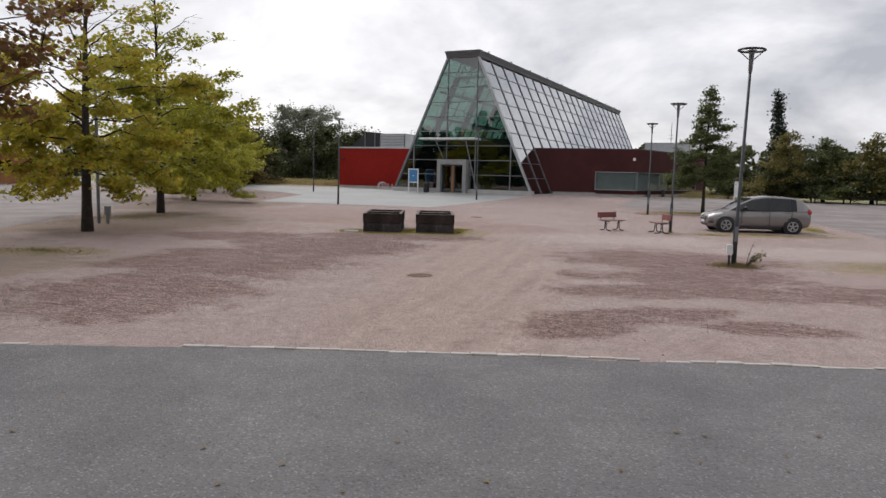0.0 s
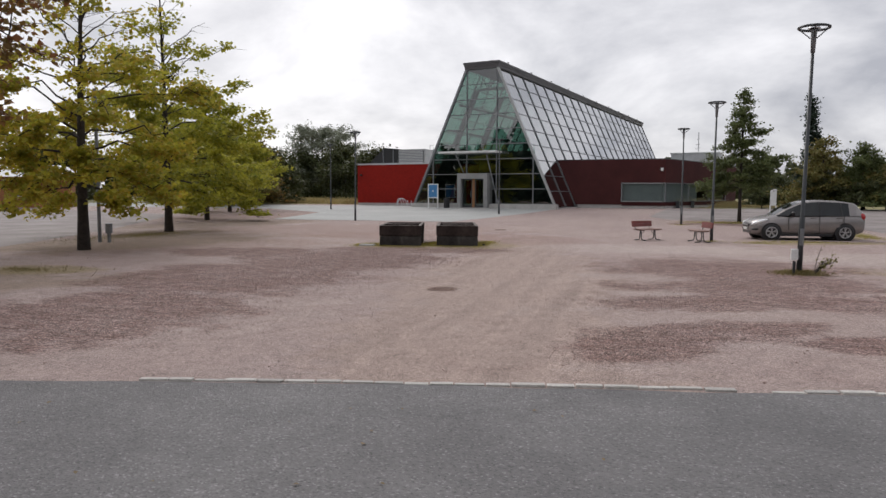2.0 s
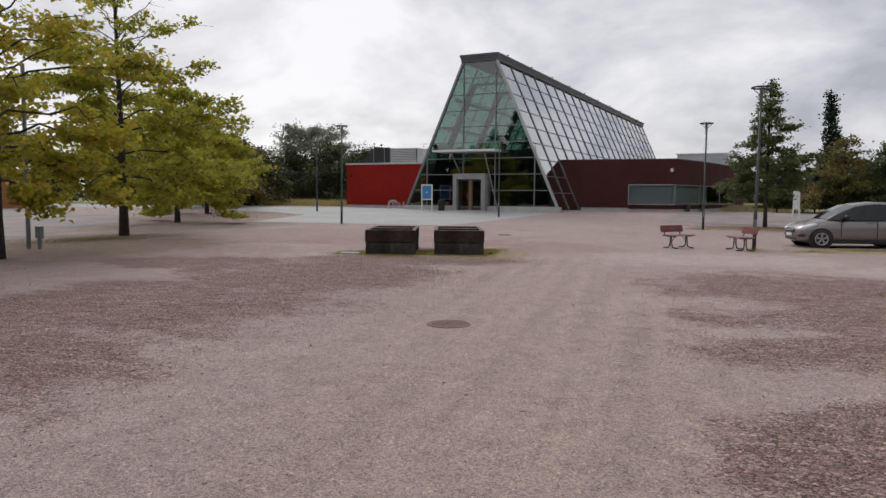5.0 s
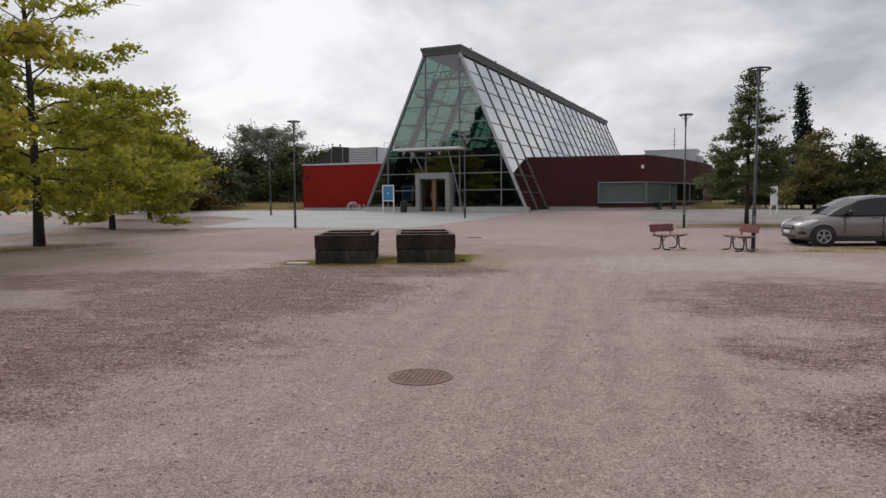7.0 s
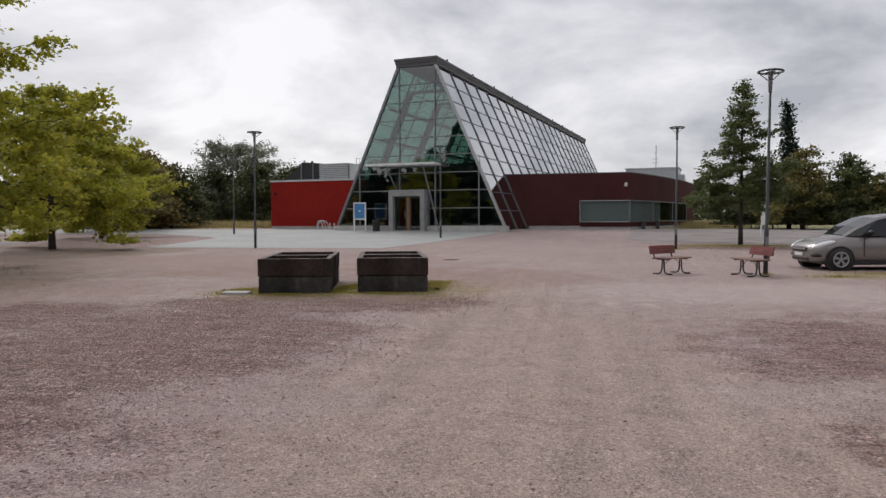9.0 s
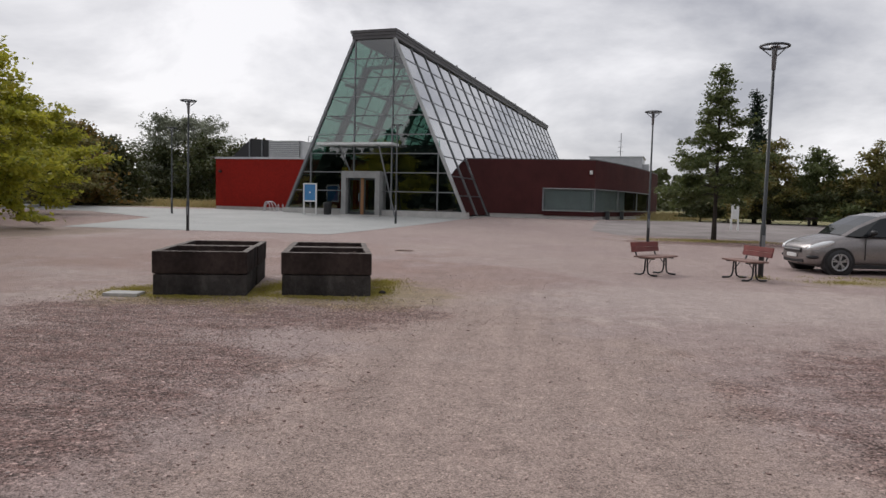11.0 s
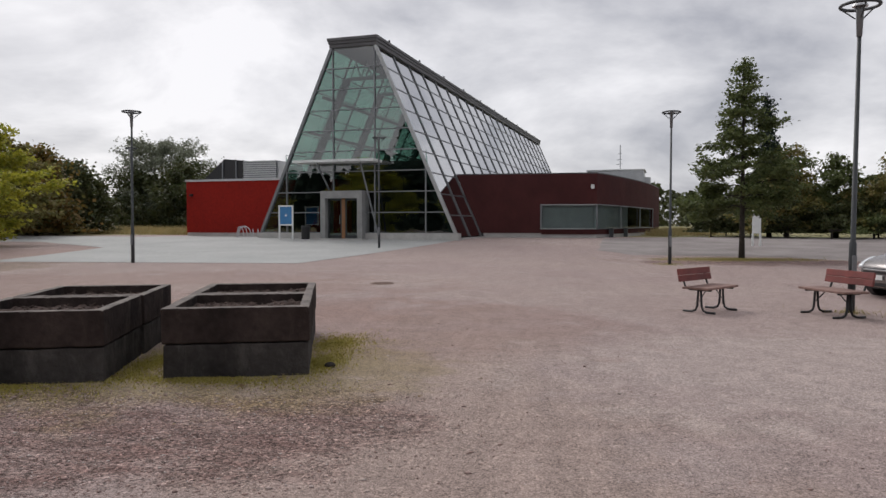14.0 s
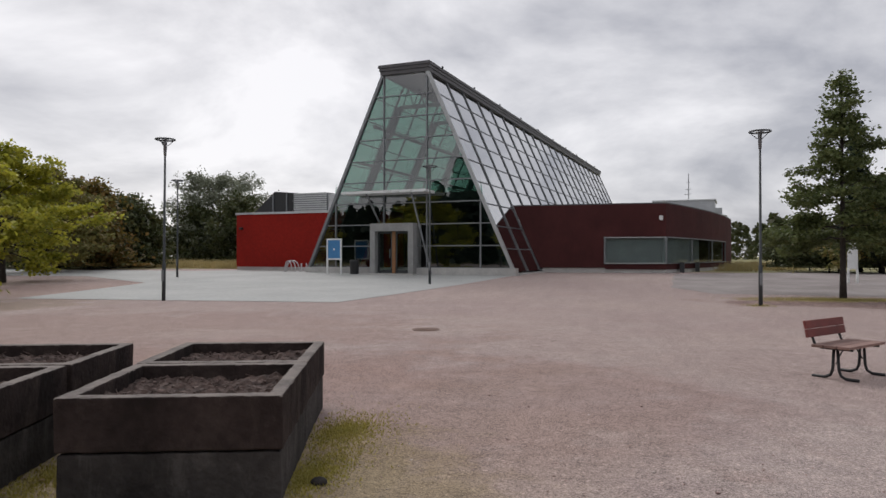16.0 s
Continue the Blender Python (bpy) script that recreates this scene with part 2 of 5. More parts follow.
RED_GRAVEL = [(-13, 30, 8, 5, 14), (-4.2, 26, 2.6, 3.0, 20), (-9, 26.5, 5, 2.6, 14), (-25, 41, 8, 4, 65), (-14, 20, 5, 4, 40)]
LEAFY_GROUND = [(-16.5, 20.5, 6.0, 3.4, 65), (-12.5, 10.5, 4.0, 2.4, 30), (-21.0, 33.0, 6.0, 3.0, 62), (3.2, 17.0, 0.7, 0.5, 0)]
MOSSY_GROUND = [(-6.4, 22.4, 2.7, 1.6, 13), (6.3, 28.6, 3.4, 0.8, 20), (8.5, 18.5, 4.0, 1.6, 15), (4.6, 42.6, 3.5, 1.0, 5), (-12.5, 12.8, 2.0, 0.9, 10), 
                (8.2, 34, 3.0, 1.0, 80), (-4.8, 23.1, 0.55, 0.9, 15)]
GRAVEL_A, GRAVEL_B, GRAVEL_C = (0.425, 0.325, 0.30), (0.465, 0.365, 0.33), (0.52, 0.43, 0.40)
GRAVEL_LANE = (0.452, 0.345, 0.296)
GRAVEL_D, GRAVEL_MOSS = (0.235, 0.142, 0.124), (0.31, 0.245, 0.09)
GRAVEL = gravel_material()
def asphalt_material(name, base, worn):
    m = material(name, base, worn, 0.6, 0.88, fine=30, spec=0.3)
    nt = m.node_tree
    N, L = nt.nodes, nt.links
    bs = N["Principled BSDF"]
    src = bs.inputs["Base Color"].links[0].from_socket
    co = N.new("ShaderNodeTexCoord").outputs["Object"]
    hs = N.new("ShaderNodeHueSaturation")
    L.new(src, hs.inputs["Color"])
    vor = N.new("ShaderNodeTexVoronoi")
    vor.inputs["Scale"].default_value = 75
    L.new(co, vor.inputs["Vector"])
    sp = N.new("ShaderNodeSeparateColor")
    L.new(vor.outputs["Color"], sp.inputs[0])
    rp_ = N.new("ShaderNodeValToRGB")
    els = rp_.color_ramp.elements
    els[0].position, els[0].color = 0.0, (0.66, 0.66, 0.66, 1)
    els[1].position, els[1].color = 0.2, (0.95, 0.95, 0.95, 1)
    e = els.new(0.9)
    e.color = (1.06, 1.06, 1.06, 1)
    e = els.new(0.985)
    e.color = (1.6, 1.6, 1.6, 1)
    L.new(sp.outputs[0], rp_.inputs[0])
    L.new(rp_.outputs[0], hs.inputs["Value"])
    L.new(hs.outputs[0], bs.inputs["Base Color"])
    bp = N.new("ShaderNodeBump")
    bp.inputs["Strength"].default_value, bp.inputs["Distance"].default_value = 0.7, 0.012
    L.new(vor.outputs["Distance"], bp.inputs["Height"])
    L.new(bp.outputs[0], bs.inputs["Normal"])
    return m


ASPHALT = asphalt_material("asphalt", (0.218, 0.210, 0.209), (0.150, 0.145, 0.146))
LOT = material("worn_asphalt", (0.335, 0.30, 0.287), (0.225, 0.195, 0.185), 0.45, 0.85, bump=0.4, bump_scale=60, fine=60, spec=0.3)
PAVING = material("pale_paving", (0.40, 0.405, 0.39), (0.34, 0.345, 0.335), 0.35, 0.8, bump=0.3, bump_scale=30, fine=8)
FIELD = material("dry_meadow", (0.30, 0.25, 0.11), (0.16, 0.17, 0.07), 0.12, 0.95, bump=0.8, bump_scale=4, fine=3)
KERB = material("granite_sett", (0.70, 0.67, 0.63), (0.50, 0.48, 0.45), 9, 0.8, bump=0.6, bump_scale=40, obj_var=0.18)
CONCRETE = material("pale_concrete", (0.50, 0.49, 0.47), (0.40, 0.39, 0.375), 1.6, 0.8, bump=0.3, bump_scale=25)
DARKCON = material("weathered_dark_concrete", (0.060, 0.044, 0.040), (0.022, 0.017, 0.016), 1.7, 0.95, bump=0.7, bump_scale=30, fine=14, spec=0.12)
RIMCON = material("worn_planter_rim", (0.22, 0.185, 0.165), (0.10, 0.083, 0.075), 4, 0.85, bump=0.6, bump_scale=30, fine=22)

def streak_stains(m, colour, amount, lo=0.52, hi=0.72):
    """Run-off stains that hang down a wall."""
    nt = m.node_tree
    N, L = nt.nodes, nt.links
    bs = N["Principled BSDF"]
    src = bs.inputs["Base Color"].links[0].from_socket
    mp = N.new("ShaderNodeMapping")
    mp.inputs["Scale"].default_value = (3.2, 3.2, 1.5)
    L.new(N.new("ShaderNodeTexCoord").outputs["Object"], mp.inputs["Vector"])
    nz = N.new("ShaderNodeTexNoise")
    nz.inputs["Scale"].default_value, nz.inputs["Detail"].default_value = 1.0, 6
    nz.inputs["Roughness"].default_value, nz.inputs["Distortion"].default_value = 0.7, 0.4
    L.new(mp.outputs[0], nz.inputs["Vector"])
    mr = N.new("ShaderNodeMapRange")
    mr.inputs["From Min"].default_value, mr.inputs["From Max"].default_value = lo, hi
    mr.inputs["To Max"].default_value = amount
    L.new(nz.outputs[0], mr.inputs["Value"])
    mx = N.new("ShaderNodeMix")
    mx.data_type = "RGBA"
    L.new(mr.outputs[0], mx.inputs[0])
    L.new(src, mx.inputs[6])
    mx.inputs[7].default_value = (*colour, 1)
    L.new(mx.outputs[2], bs.inputs["Base Color"])
    return m


LOWERCON = material("grey_weathered_concrete", (0.075, 0.068, 0.065), (0.03, 0.027, 0.026), 1.9, 0.95, bump=0.7, bump_scale=30, fine=14, spec=0.12)
streak_stains(DARKCON, (0.105, 0.080, 0.070), 0.5)
streak_stains(LOWERCON, (0.17, 0.155, 0.145), 0.55, 0.52, 0.72)
PORTALCON = material("grey_concrete", (0.33, 0.33, 0.325), (0.25, 0.25, 0.247), 1.6, 0.8, bump=0.3, bump_scale=25)
SOIL = material("dark_soil", (0.14, 0.095, 0.080), (0.045, 0.031, 0.027), 9, 0.95, bump=1.0, bump_scale=25)
REDWALL = material("red_painted_render", (0.27, 0.016, 0.010), (0.235, 0.014, 0.009), 0.5, 0.9, bump=0.2, bump_scale=30, spec=0.2)
BRICK = material("dark_red_brick", (0.082, 0.027, 0.026), (0.062, 0.021, 0.021), 0.6, 0.85, bump=0.4, bump_scale=25, fine=30, spec=0.15)
streak_stains(BRICK, (0.045, 0.018, 0.018), 0.55, 0.5, 0.75)
streak_stains(REDWALL, (0.19, 0.014, 0.011), 0.5, 0.5, 0.75)
STEEL = material("grey_painted_steel", (0.22, 0.23, 0.24), (0.17, 0.18, 0.19), 3, 0.45, 0.3)
DARKSTEEL = material("dark_grey_steel", (0.055, 0.060, 0.064), (0.04, 0.045, 0.048), 3, 0.5, 0.2)
LIGHTBAR = material("pale_grey_glazing_bar", (0.42, 0.43, 0.43), (0.34, 0.35, 0.35), 3, 0.45, 0.3)
FASCIA = material("grey_sheet_metal", (0.11, 0.105, 0.108), (0.085, 0.082, 0.085), 1.5, 0.5, 0.3)
ZINC = material("galvanised_sheet", (0.55, 0.56, 0.57), (0.45, 0.46, 0.47), 2, 0.4, 0.6)
WHITE = material("white_paint", (0.78, 0.79, 0.78), (0.68, 0.69, 0.68), 3, 0.5)
BLUE = material("blue_sign_film", (0.055, 0.22, 0.46), (0.045, 0.19, 0.42), 2, 0.4)
BLACK = material("black_plastic", (0.018, 0.018, 0.02), (0.012, 0.012, 0.013), 8, 0.5)
WOODRED = material("worn_red_painted_wood", (0.24, 0.058, 0.050), (0.15, 0.04, 0.036), 5, 0.65, bump=0.4, bump_scale=60, obj_var=0.15)
WOODSEAT = material("worn_brown_wood", (0.30, 0.185, 0.155), (0.19, 0.11, 0.09), 5, 0.7, bump=0.4, bump_scale=60, obj_var=0.15)
DOORWOOD = material("varnished_door_wood", (0.30, 0.14, 0.055), (0.22, 0.10, 0.04), 3, 0.5)
BARK = material("dark_bark", (0.055, 0.045, 0.038), (0.028, 0.023, 0.02), 8, 0.9, bump=1.0, bump_scale=30)
# near-black: the shade of unlit rooms is put into this colour
INTERIOR = material("shade_painted_interior", (0.03, 0.028, 0.027), (0.016, 0.015, 0.015), 0.6, 0.8)
FLOORIN = material("stone_floor_inside", (0.16, 0.15, 0.14), (0.12, 0.11, 0.10), 1, 0.5)
GREENSTEEL = material("green_grey_steel", (0.035, 0.075, 0.062), (0.028, 0.055, 0.047), 2, 0.5, 0.2)
GLASS = glass_material("greenish_facade_glass", (0.36, 0.54, 0.47), 0.008, 1.6, 3.2)
ROOFGLASS = glass_material("roof_glass", (0.30, 0.50, 0.43), 0.03, 1.8, 3.0)
DARKGLASS = glass_material("dark_window_glass", (0.74, 0.80, 0.79), 0.03, 1.5, 1.1)


# ---- shape helpers ----
def rise(x, y):
    """Height of the ground: level, with a shallow hollow round the benches, then gently up to the building."""
    def ease(v, a, b):
        q = min(max((v - a) / (b - a), 0.0), 1.0)
        return q * q * (3 - 2 * q)
    d = min(max(y - 27.0, 0.0), 29.0)
    return 0.00062 * d * d - 0.075 * ease(x, -3.0, 0.0) * ease(y, 20.0, 26.0) * (1 - ease(y, 40.0, 52.0))


def mesh_object(name, bm, mat, parent=None, label=""):
    me = bpy.data.meshes.new(name)
    bm.to_mesh(me)
    bm.free()
    for mm in (mat if isinstance(mat, (list, tuple)) else [mat]):
        me.materials.append(mm)
    ob = new(name, me)
    if parent is not None:
        ob.parent = parent
    if label:
        ob["label"] = label
    return ob


def part(name, bm, mat, parent, label=""):
    return mesh_object(name, bm, mat, parent, label)


def thing(name, m, label, category, group="", kind=""):
    ob = new(name)
    ob.empty_display_size = 0.2
    ob.matrix_world = m
    return tagged(ob, label, category, group, kind)


def box(bm, x0, x1, y0, y1, z0, z1, bevel=0.0, m=None):
    t = Matrix.Translation(((x0 + x1) / 2, (y0 + y1) / 2, (z0 + z1) / 2)) @ Matrix.Diagonal((x1 - x0, y1 - y0, z1 - z0, 1))
    made = bmesh.ops.create_cube(bm, size=1, matrix=(m or Matrix()) @ t)
    if bevel:
        edges = list({e for v in made["verts"] for e in v.link_edges})
        bmesh.ops.bevel(bm, geom=edges, offset=bevel, segments=2, affect="EDGES", profile=0.5)
    return bm


def boxed(*a, **k):
    return box(bmesh.new(), *a, **k)


def bar(bm, a, b, w, d=None, hint=(0, 0, 1)):
    """A straight bar of w by d from a to b."""
    a, b = Vector(a), Vector(b)
    d = d or w
    z = (b - a).normalized()
    x = Vector(hint).cross(z)
    if x.length < 1e-4:
        x = Vector((1, 0, 0)).cross(z)
    x.normalize()
    y = z.cross(x)
    vs = []
    for p in (a, b):
        for sx, sy in ((-1, -1), (1, -1), (1, 1), (-1, 1)):
            vs.append(bm.verts.new(p + x * sx * w / 2 + y * sy * d / 2))
    for f in ((3, 2, 1, 0), (4, 5, 6, 7), (0, 1, 5, 4), (1, 2, 6, 5), (2, 3, 7, 6), (3, 0, 4, 7)):
        bm.faces.new([vs[i] for i in f])
    return bm


def tube(bm, pts, radii, sides=8, closed=False):
    """A round tube through points, with a radius at each."""
    pts = [Vector(p) for p in pts]
    n = len(pts)
    if not isinstance(radii, (list, tuple)):
        radii = [radii] * n
    rings = []
    ref = None
    for i, p in enumerate(pts):
        if closed:
            t = pts[(i + 1) % n] - pts[i - 1]
        else:
            t = pts[min(i + 1, n - 1)] - pts[max(i - 1, 0)]
        t.normalize()
        if ref is None:
            ref = Vector((0, 0, 1)) if abs(t.z) < 0.9 else Vector((1, 0, 0))
        x = ref.cross(t).normalized() if ref.cross(t).length > 1e-5 else t.orthogonal().normalized()
        y = t.cross(x)
        rings.append([bm.verts.new(p + (x * math.cos(k * math.tau / sides) + y * math.sin(k * math.tau / sides)) * radii[i]) for k in range(sides)])
    for i in range(n if closed else n - 1):
        a, b = rings[i], rings[(i + 1) % n]
        for k in range(sides):
            bm.faces.new((a[k], a[(k + 1) % sides], b[(k + 1) % sides], b[k]))
    if not closed:
        bm.faces.new(list(reversed(rings[0])))
        bm.faces.new(rings[-1])
    return bm


def smooth(ob):
    for p in ob.data.polygons:
        p.use_smooth = True
    return ob


def drape(name, outline, dz, mat, label, category):
    """A sheet with that outline that follows the ground, dz above it."""
    bm = bmesh.new()
    bm.faces.new([bm.verts.new((x, y, 0)) for x, y in outline])
    for x in (-3, -2.25, -1.5, -0.75, 0):
        bmesh.ops.bisect_plane(bm, geom=bm.verts[:] + bm.edges[:] + bm.faces[:], plane_co=(x, 0, 0), plane_no=(1, 0, 0))
    y = 20.0
    while y < 57.5:
        bmesh.ops.bisect_plane(bm, geom=bm.verts[:] + bm.edges[:] + bm.faces[:], plane_co=(0, y, 0), plane_no=(0, 1, 0))
        y += 1.5
    for v in bm.verts:
        v.co.z = rise(v.co.x, v.co.y) + dz
    bmesh.ops.recalc_face_normals(bm, faces=bm.faces[:])
    for f in bm.faces:
        if f.normal.z < 0:
            f.normal_flip()
    ob = mesh_object(name, bm, mat)
    return tagged(ob, label, category, kind="structure")


def ragged(outline, amount, every=0.6, seed=3):
    """The outline with uneven edges."""
    rng = random.Random(seed)
    out = []
    for i, a in enumerate(outline):
        b = outline[(i + 1) % len(outline)]
        a, b = Vector(a), Vector(b)
        n = max(1, min(60, int((b - a).length / every)))
        side = Vector((-(b - a).y, (b - a).x)).normalized()
        for k in range(n):
            off = 0 if k == 0 else rng.gauss(0, amount)
            p = a.lerp(b, k / n) + side * off
            out.append((p.x, p.y))
    return out


# ---- ground ----
KDIR = Vector((math.cos(radians(13)), math.sin(radians(13))))
KERB_AT = Vector((-2.36, 6.6))


def kerb_bow(s):
    """How far the kerb bends away from its chord."""
    q = min(abs(s), 9.0)
    return -(0.0125 if s < 0 else 0.0035) * (q * q + (abs(s) - q) * 18.0)


def along_kerb(s, d):
    p = KERB_AT + KDIR * s + Vector((-KDIR.y, KDIR.x)) * (d + kerb_bow(s))
    return (p.x, p.y)


KERB_STEPS = [-60, -26] + list(range(-12, 13, 2)) + [26, 60]


drape("ground", [(-900, -900), (900, -900), (900, 900), (-900, 900)], -0.012, FIELD, "dry yellow-green meadow reaching to the woods", "meadow")
drape("gravel_yard", ragged([along_kerb(q, -0.2) for q in KERB_STEPS] + [(46, 58), (16, 57), (-2, 63), (-30, 66), (-44, 60), (-62, 40)], 0.02), 0.0, GRAVEL,
      "pinkish crushed gravel yard with dark loosened patches", "gravel yard")
drape("road", ragged([along_kerb(-60, -14), along_kerb(60, -14)] + [along_kerb(q, -0.06) for q in reversed(KERB_STEPS)], 0.014, 0.5), 0.006, ASPHALT, "dark grey asphalt road beside a line of kerb setts", "road")
drape("pavement", [(-21.2, 38.2), (-10.3, 38.4), (-6.6, 54.2), (-6.3, 57.5), (-25.0, 61.5), (-27, 58.5), (-46, 63), (-60, 62), (-60, 53), (-29, 51.6), (-22.5, 47)], 0.01, PAVING,
      "pale grey paved forecourt before the glass building", "pavement")
drape("parking_lot", ragged([(-14, 8.5), (-18.2, 17.0), (-21.4, 24.2), (-31, 42), (-60, 52), (-90, 40), (-90, -5), (-22, -2)], 0.05), 0.008, LOT, "pale worn asphalt parking area beside the trees", "parking lot")
drape("parking_lot", ragged([(0.2, 47), (1.4, 44.4), (6.5, 43.9), (9.6, 41), (10.2, 34), (10.4, 30.5), (10.8, 26), (14, 16), (70, 20), (70, 57), (14, 61), (8.6, 62), (6.2, 60), (1.5, 56.5)], 0.06), 0.008, LOT,
      "pale worn asphalt lot beside the brick wing", "parking lot")

# ---- the glass building: its own frame, x along the front, y along the ridge ----
BUILD = Matrix.Translation((-11.2, 55.0, 0.5)) @ Matrix.Rotation(radians(-11.2), 4, "Z")
CX, HALF_TOP, HALF_BOT, TOP, PLINTH = -1.34, 1.34, 6.12, 10.82, 0.34
BAYS, BAY = 20, 2.62


def half(z):
    return HALF_BOT + (HALF_TOP - HALF_BOT) * (z - 0.1) / (TOP - 0.1)


hall = thing("glass_hall", BUILD, "tall glass hall with sloping glazed sides and a flat grey ridge", "building")
LEN = BAYS * BAY
bm = bmesh.new()
box(bm, CX - HALF_BOT - 0.1, CX + HALF_BOT + 0.1, -0.12, 0.35, -0.3, PLINTH)
part("front_plinth", bm, CONCRETE, hall, "pale concrete plinth")
for s in (-1, 1):
    bm = bmesh.new()
    xo = CX + s * (HALF_BOT + 0.05)
    box(bm, xo - 0.2, xo + 0.12, 0.36, LEN, -0.3, 0.08)
    part("side_plinth", bm, CONCRETE, hall)
part("hall_floor", boxed(CX - 5.9, CX + 5.9, 0.4, LEN - 0.1, -0.3, 0.06), FLOORIN, hall)
# ridge: a flat metal cap with stepped fascias
bm = bmesh.new()
box(bm, CX - HALF_TOP - 0.10, CX + HALF_TOP + 0.10, -0.14, LEN + 0.2, TOP, TOP + 0.20)
box(bm, CX - HALF_TOP - 0.14, CX + HALF_TOP + 0.14, -0.20, LEN + 0.26, TOP + 0.202, TOP + 0.36)
box(bm, CX - HALF_TOP - 0.19, CX + HALF_TOP + 0.19, -0.26, LEN + 0.32, TOP + 0.362, TOP + 0.52)
part("ridge_cap", bm, FASCIA, hall, "dark grey stepped metal ridge cap")
for k in range(10):
    v = 1.5 + k * 5.2
    part("ridge_clip", boxed(CX + 1.5, CX + 1.58, v, v + 0.12, TOP + 0.522, TOP + 0.62), DARKSTEEL, hall)
# front: edge posts, mullions, transoms
LEVELS = [PLINTH + k * (TOP - PLINTH) / 9 for k in range(10)]
for s in (-1, 1):
    bm = bmesh.new()
    bar(bm, (CX + s * half(0.1), 0, 0.1), (CX + s * half(TOP), 0, TOP), 0.16, 0.22, hint=(0, 1, 0))
    part("corner_bar", bm, LIGHTBAR if s > 0 else STEEL, hall)
PORTAL = (-3.2, -0.62, 2.72)
for x in (CX - 4.3, CX - 1.28, CX + 1.28, CX + 4.3):
    top = TOP if abs(x - CX) < 2 else (HALF_BOT - abs(x - CX)) / (HALF_BOT - HALF_TOP) * (TOP - 0.1) + 0.1
    low = PORTAL[2] if PORTAL[0] < x < PORTAL[1] else PLINTH
    part("mullion", boxed(x - 0.035, x + 0.035, -0.05, 0.10, low, top), STEEL, hall)
for z in LEVELS:
    w = half(z) - 0.06
    if z < PORTAL[2] - 0.1:
        for a, b in ((CX - w, PORTAL[0]), (PORTAL[1], CX + w)):
            part("transom", boxed(a, b, -0.045, 0.06, z - 0.03, z + 0.03), STEEL, hall)
    else:
        part("transom", boxed(CX - w, CX + w, -0.045, 0.06, z - 0.03, z + 0.03), STEEL, hall)
# front panes, cut by the sloping edges
cols = [-99, CX - 4.3, CX - 1.28, CX + 1.28, CX + 4.3, 99]
rng = random.Random(5)
for i in range(9):
    z0, z1 = LEVELS[i], LEVELS[i + 1]
    for j in range(5):
        x0, x1 = cols[j], cols[j + 1]
        a0, b0 = max(x0, CX - half(z0)), min(x1, CX + half(z0))
        a1, b1 = max(x0, CX - half(z1)), min(x1, CX + half(z1))
        if b0 - a0 < 0.05:
            continue
        if b1 < a1:
            b1 = a1 = max(min(a1, b0), a0)
        if i < 2 and j == 2:
            continue
        if i < 2 and j == 1:
            b0 = b1 = PORTAL[0]
        tilt = rng.uniform(-0.004, 0.004)
        bm = bmesh.new()
        q = [(a0, 0.02, z0), (b0, 0.02 + tilt, z0), (b1, 0.02 + tilt, z1), (a1, 0.02, z1)]
        vs = [bm.verts.new(p) for p in q]
        bm.faces.new(vs)
        bmesh.ops.remove_doubles(bm, verts=bm.verts[:], dist=0.001)
        p = part("pane", bm, GLASS, hall)
        p.visible_shadow = False
RAFTER = material("grey_rafter_steel", (0.15, 0.155, 0.16), (0.115, 0.12, 0.125), 3, 0.5, 0.2)
# sloping sides: bars at every bay, purlins and panes
ROWS_UP = [0.15 + k * (TOP - 0.15) / 9 for k in range(10)]
for s in (-1, 1):
    for k in range(1, BAYS + 1):
        v = k * BAY
        bm = bmesh.new()
        bar(bm, (CX + s * half(0.1), v, 0.1), (CX + s * half(TOP), v, TOP), 0.055, 0.16, hint=(0, 1, 0))
        part("rafter", bm, RAFTER, hall)
    for z in ROWS_UP[1:]:
        bm = bmesh.new()
        bar(bm, (CX + s * (half(z) - 0.02), 0.05, z), (CX + s * (half(z) - 0.02), LEN, z), 0.045, 0.05)
        part("purlin", bm, STEEL, hall)
    for k in range(BAYS):
        for i in range(9):
            z0, z1 = ROWS_UP[i], ROWS_UP[i + 1]
            off = 0.03 + rng.uniform(-0.006, 0.006)
            bm = bmesh.new()
            bm.faces.new([bm.verts.new(p) for p in ((CX + s * (half(z0) - 0.03), k * BAY, z0), (CX + s * (half(z0) - off), (k + 1) * BAY, z0),
                                                   (CX + s * (half(z1) - off), (k + 1) * BAY, z1), (CX + s * (half(z1) - 0.03), k * BAY, z1))])
            p = part("roof_pane", bm, ROOFGLASS, hall)
            p.visible_shadow = False
# steel frames inside, seen through the panes
for k in range(1, BAYS, 2):
    v = k * BAY
    bm = bmesh.new()
    for s in (-1, 1):
        bar(bm, (CX + s * (half(0.1) - 0.35), v, 0.1), (CX + s * (half(9.6) - 0.3), v, 9.6), 0.28, 0.36, hint=(0, 1, 0))
    bar(bm, (CX - half(9.6) + 0.3, v, 9.6), (CX + half(9.6) - 0.3, v, 9.6), 0.14, 0.2)
    for a in range(4):
        x0 = CX - 1.4 + a * 0.7
        bar(bm, (x0, v, 9.6), (x0 + 0.35, v, 10.6), 0.06)
        bar(bm, (x0 + 0.35, v, 10.6), (x0 + 0.7, v, 9.6), 0.06)
    part("inner_frame", bm, GREENSTEEL, hall)
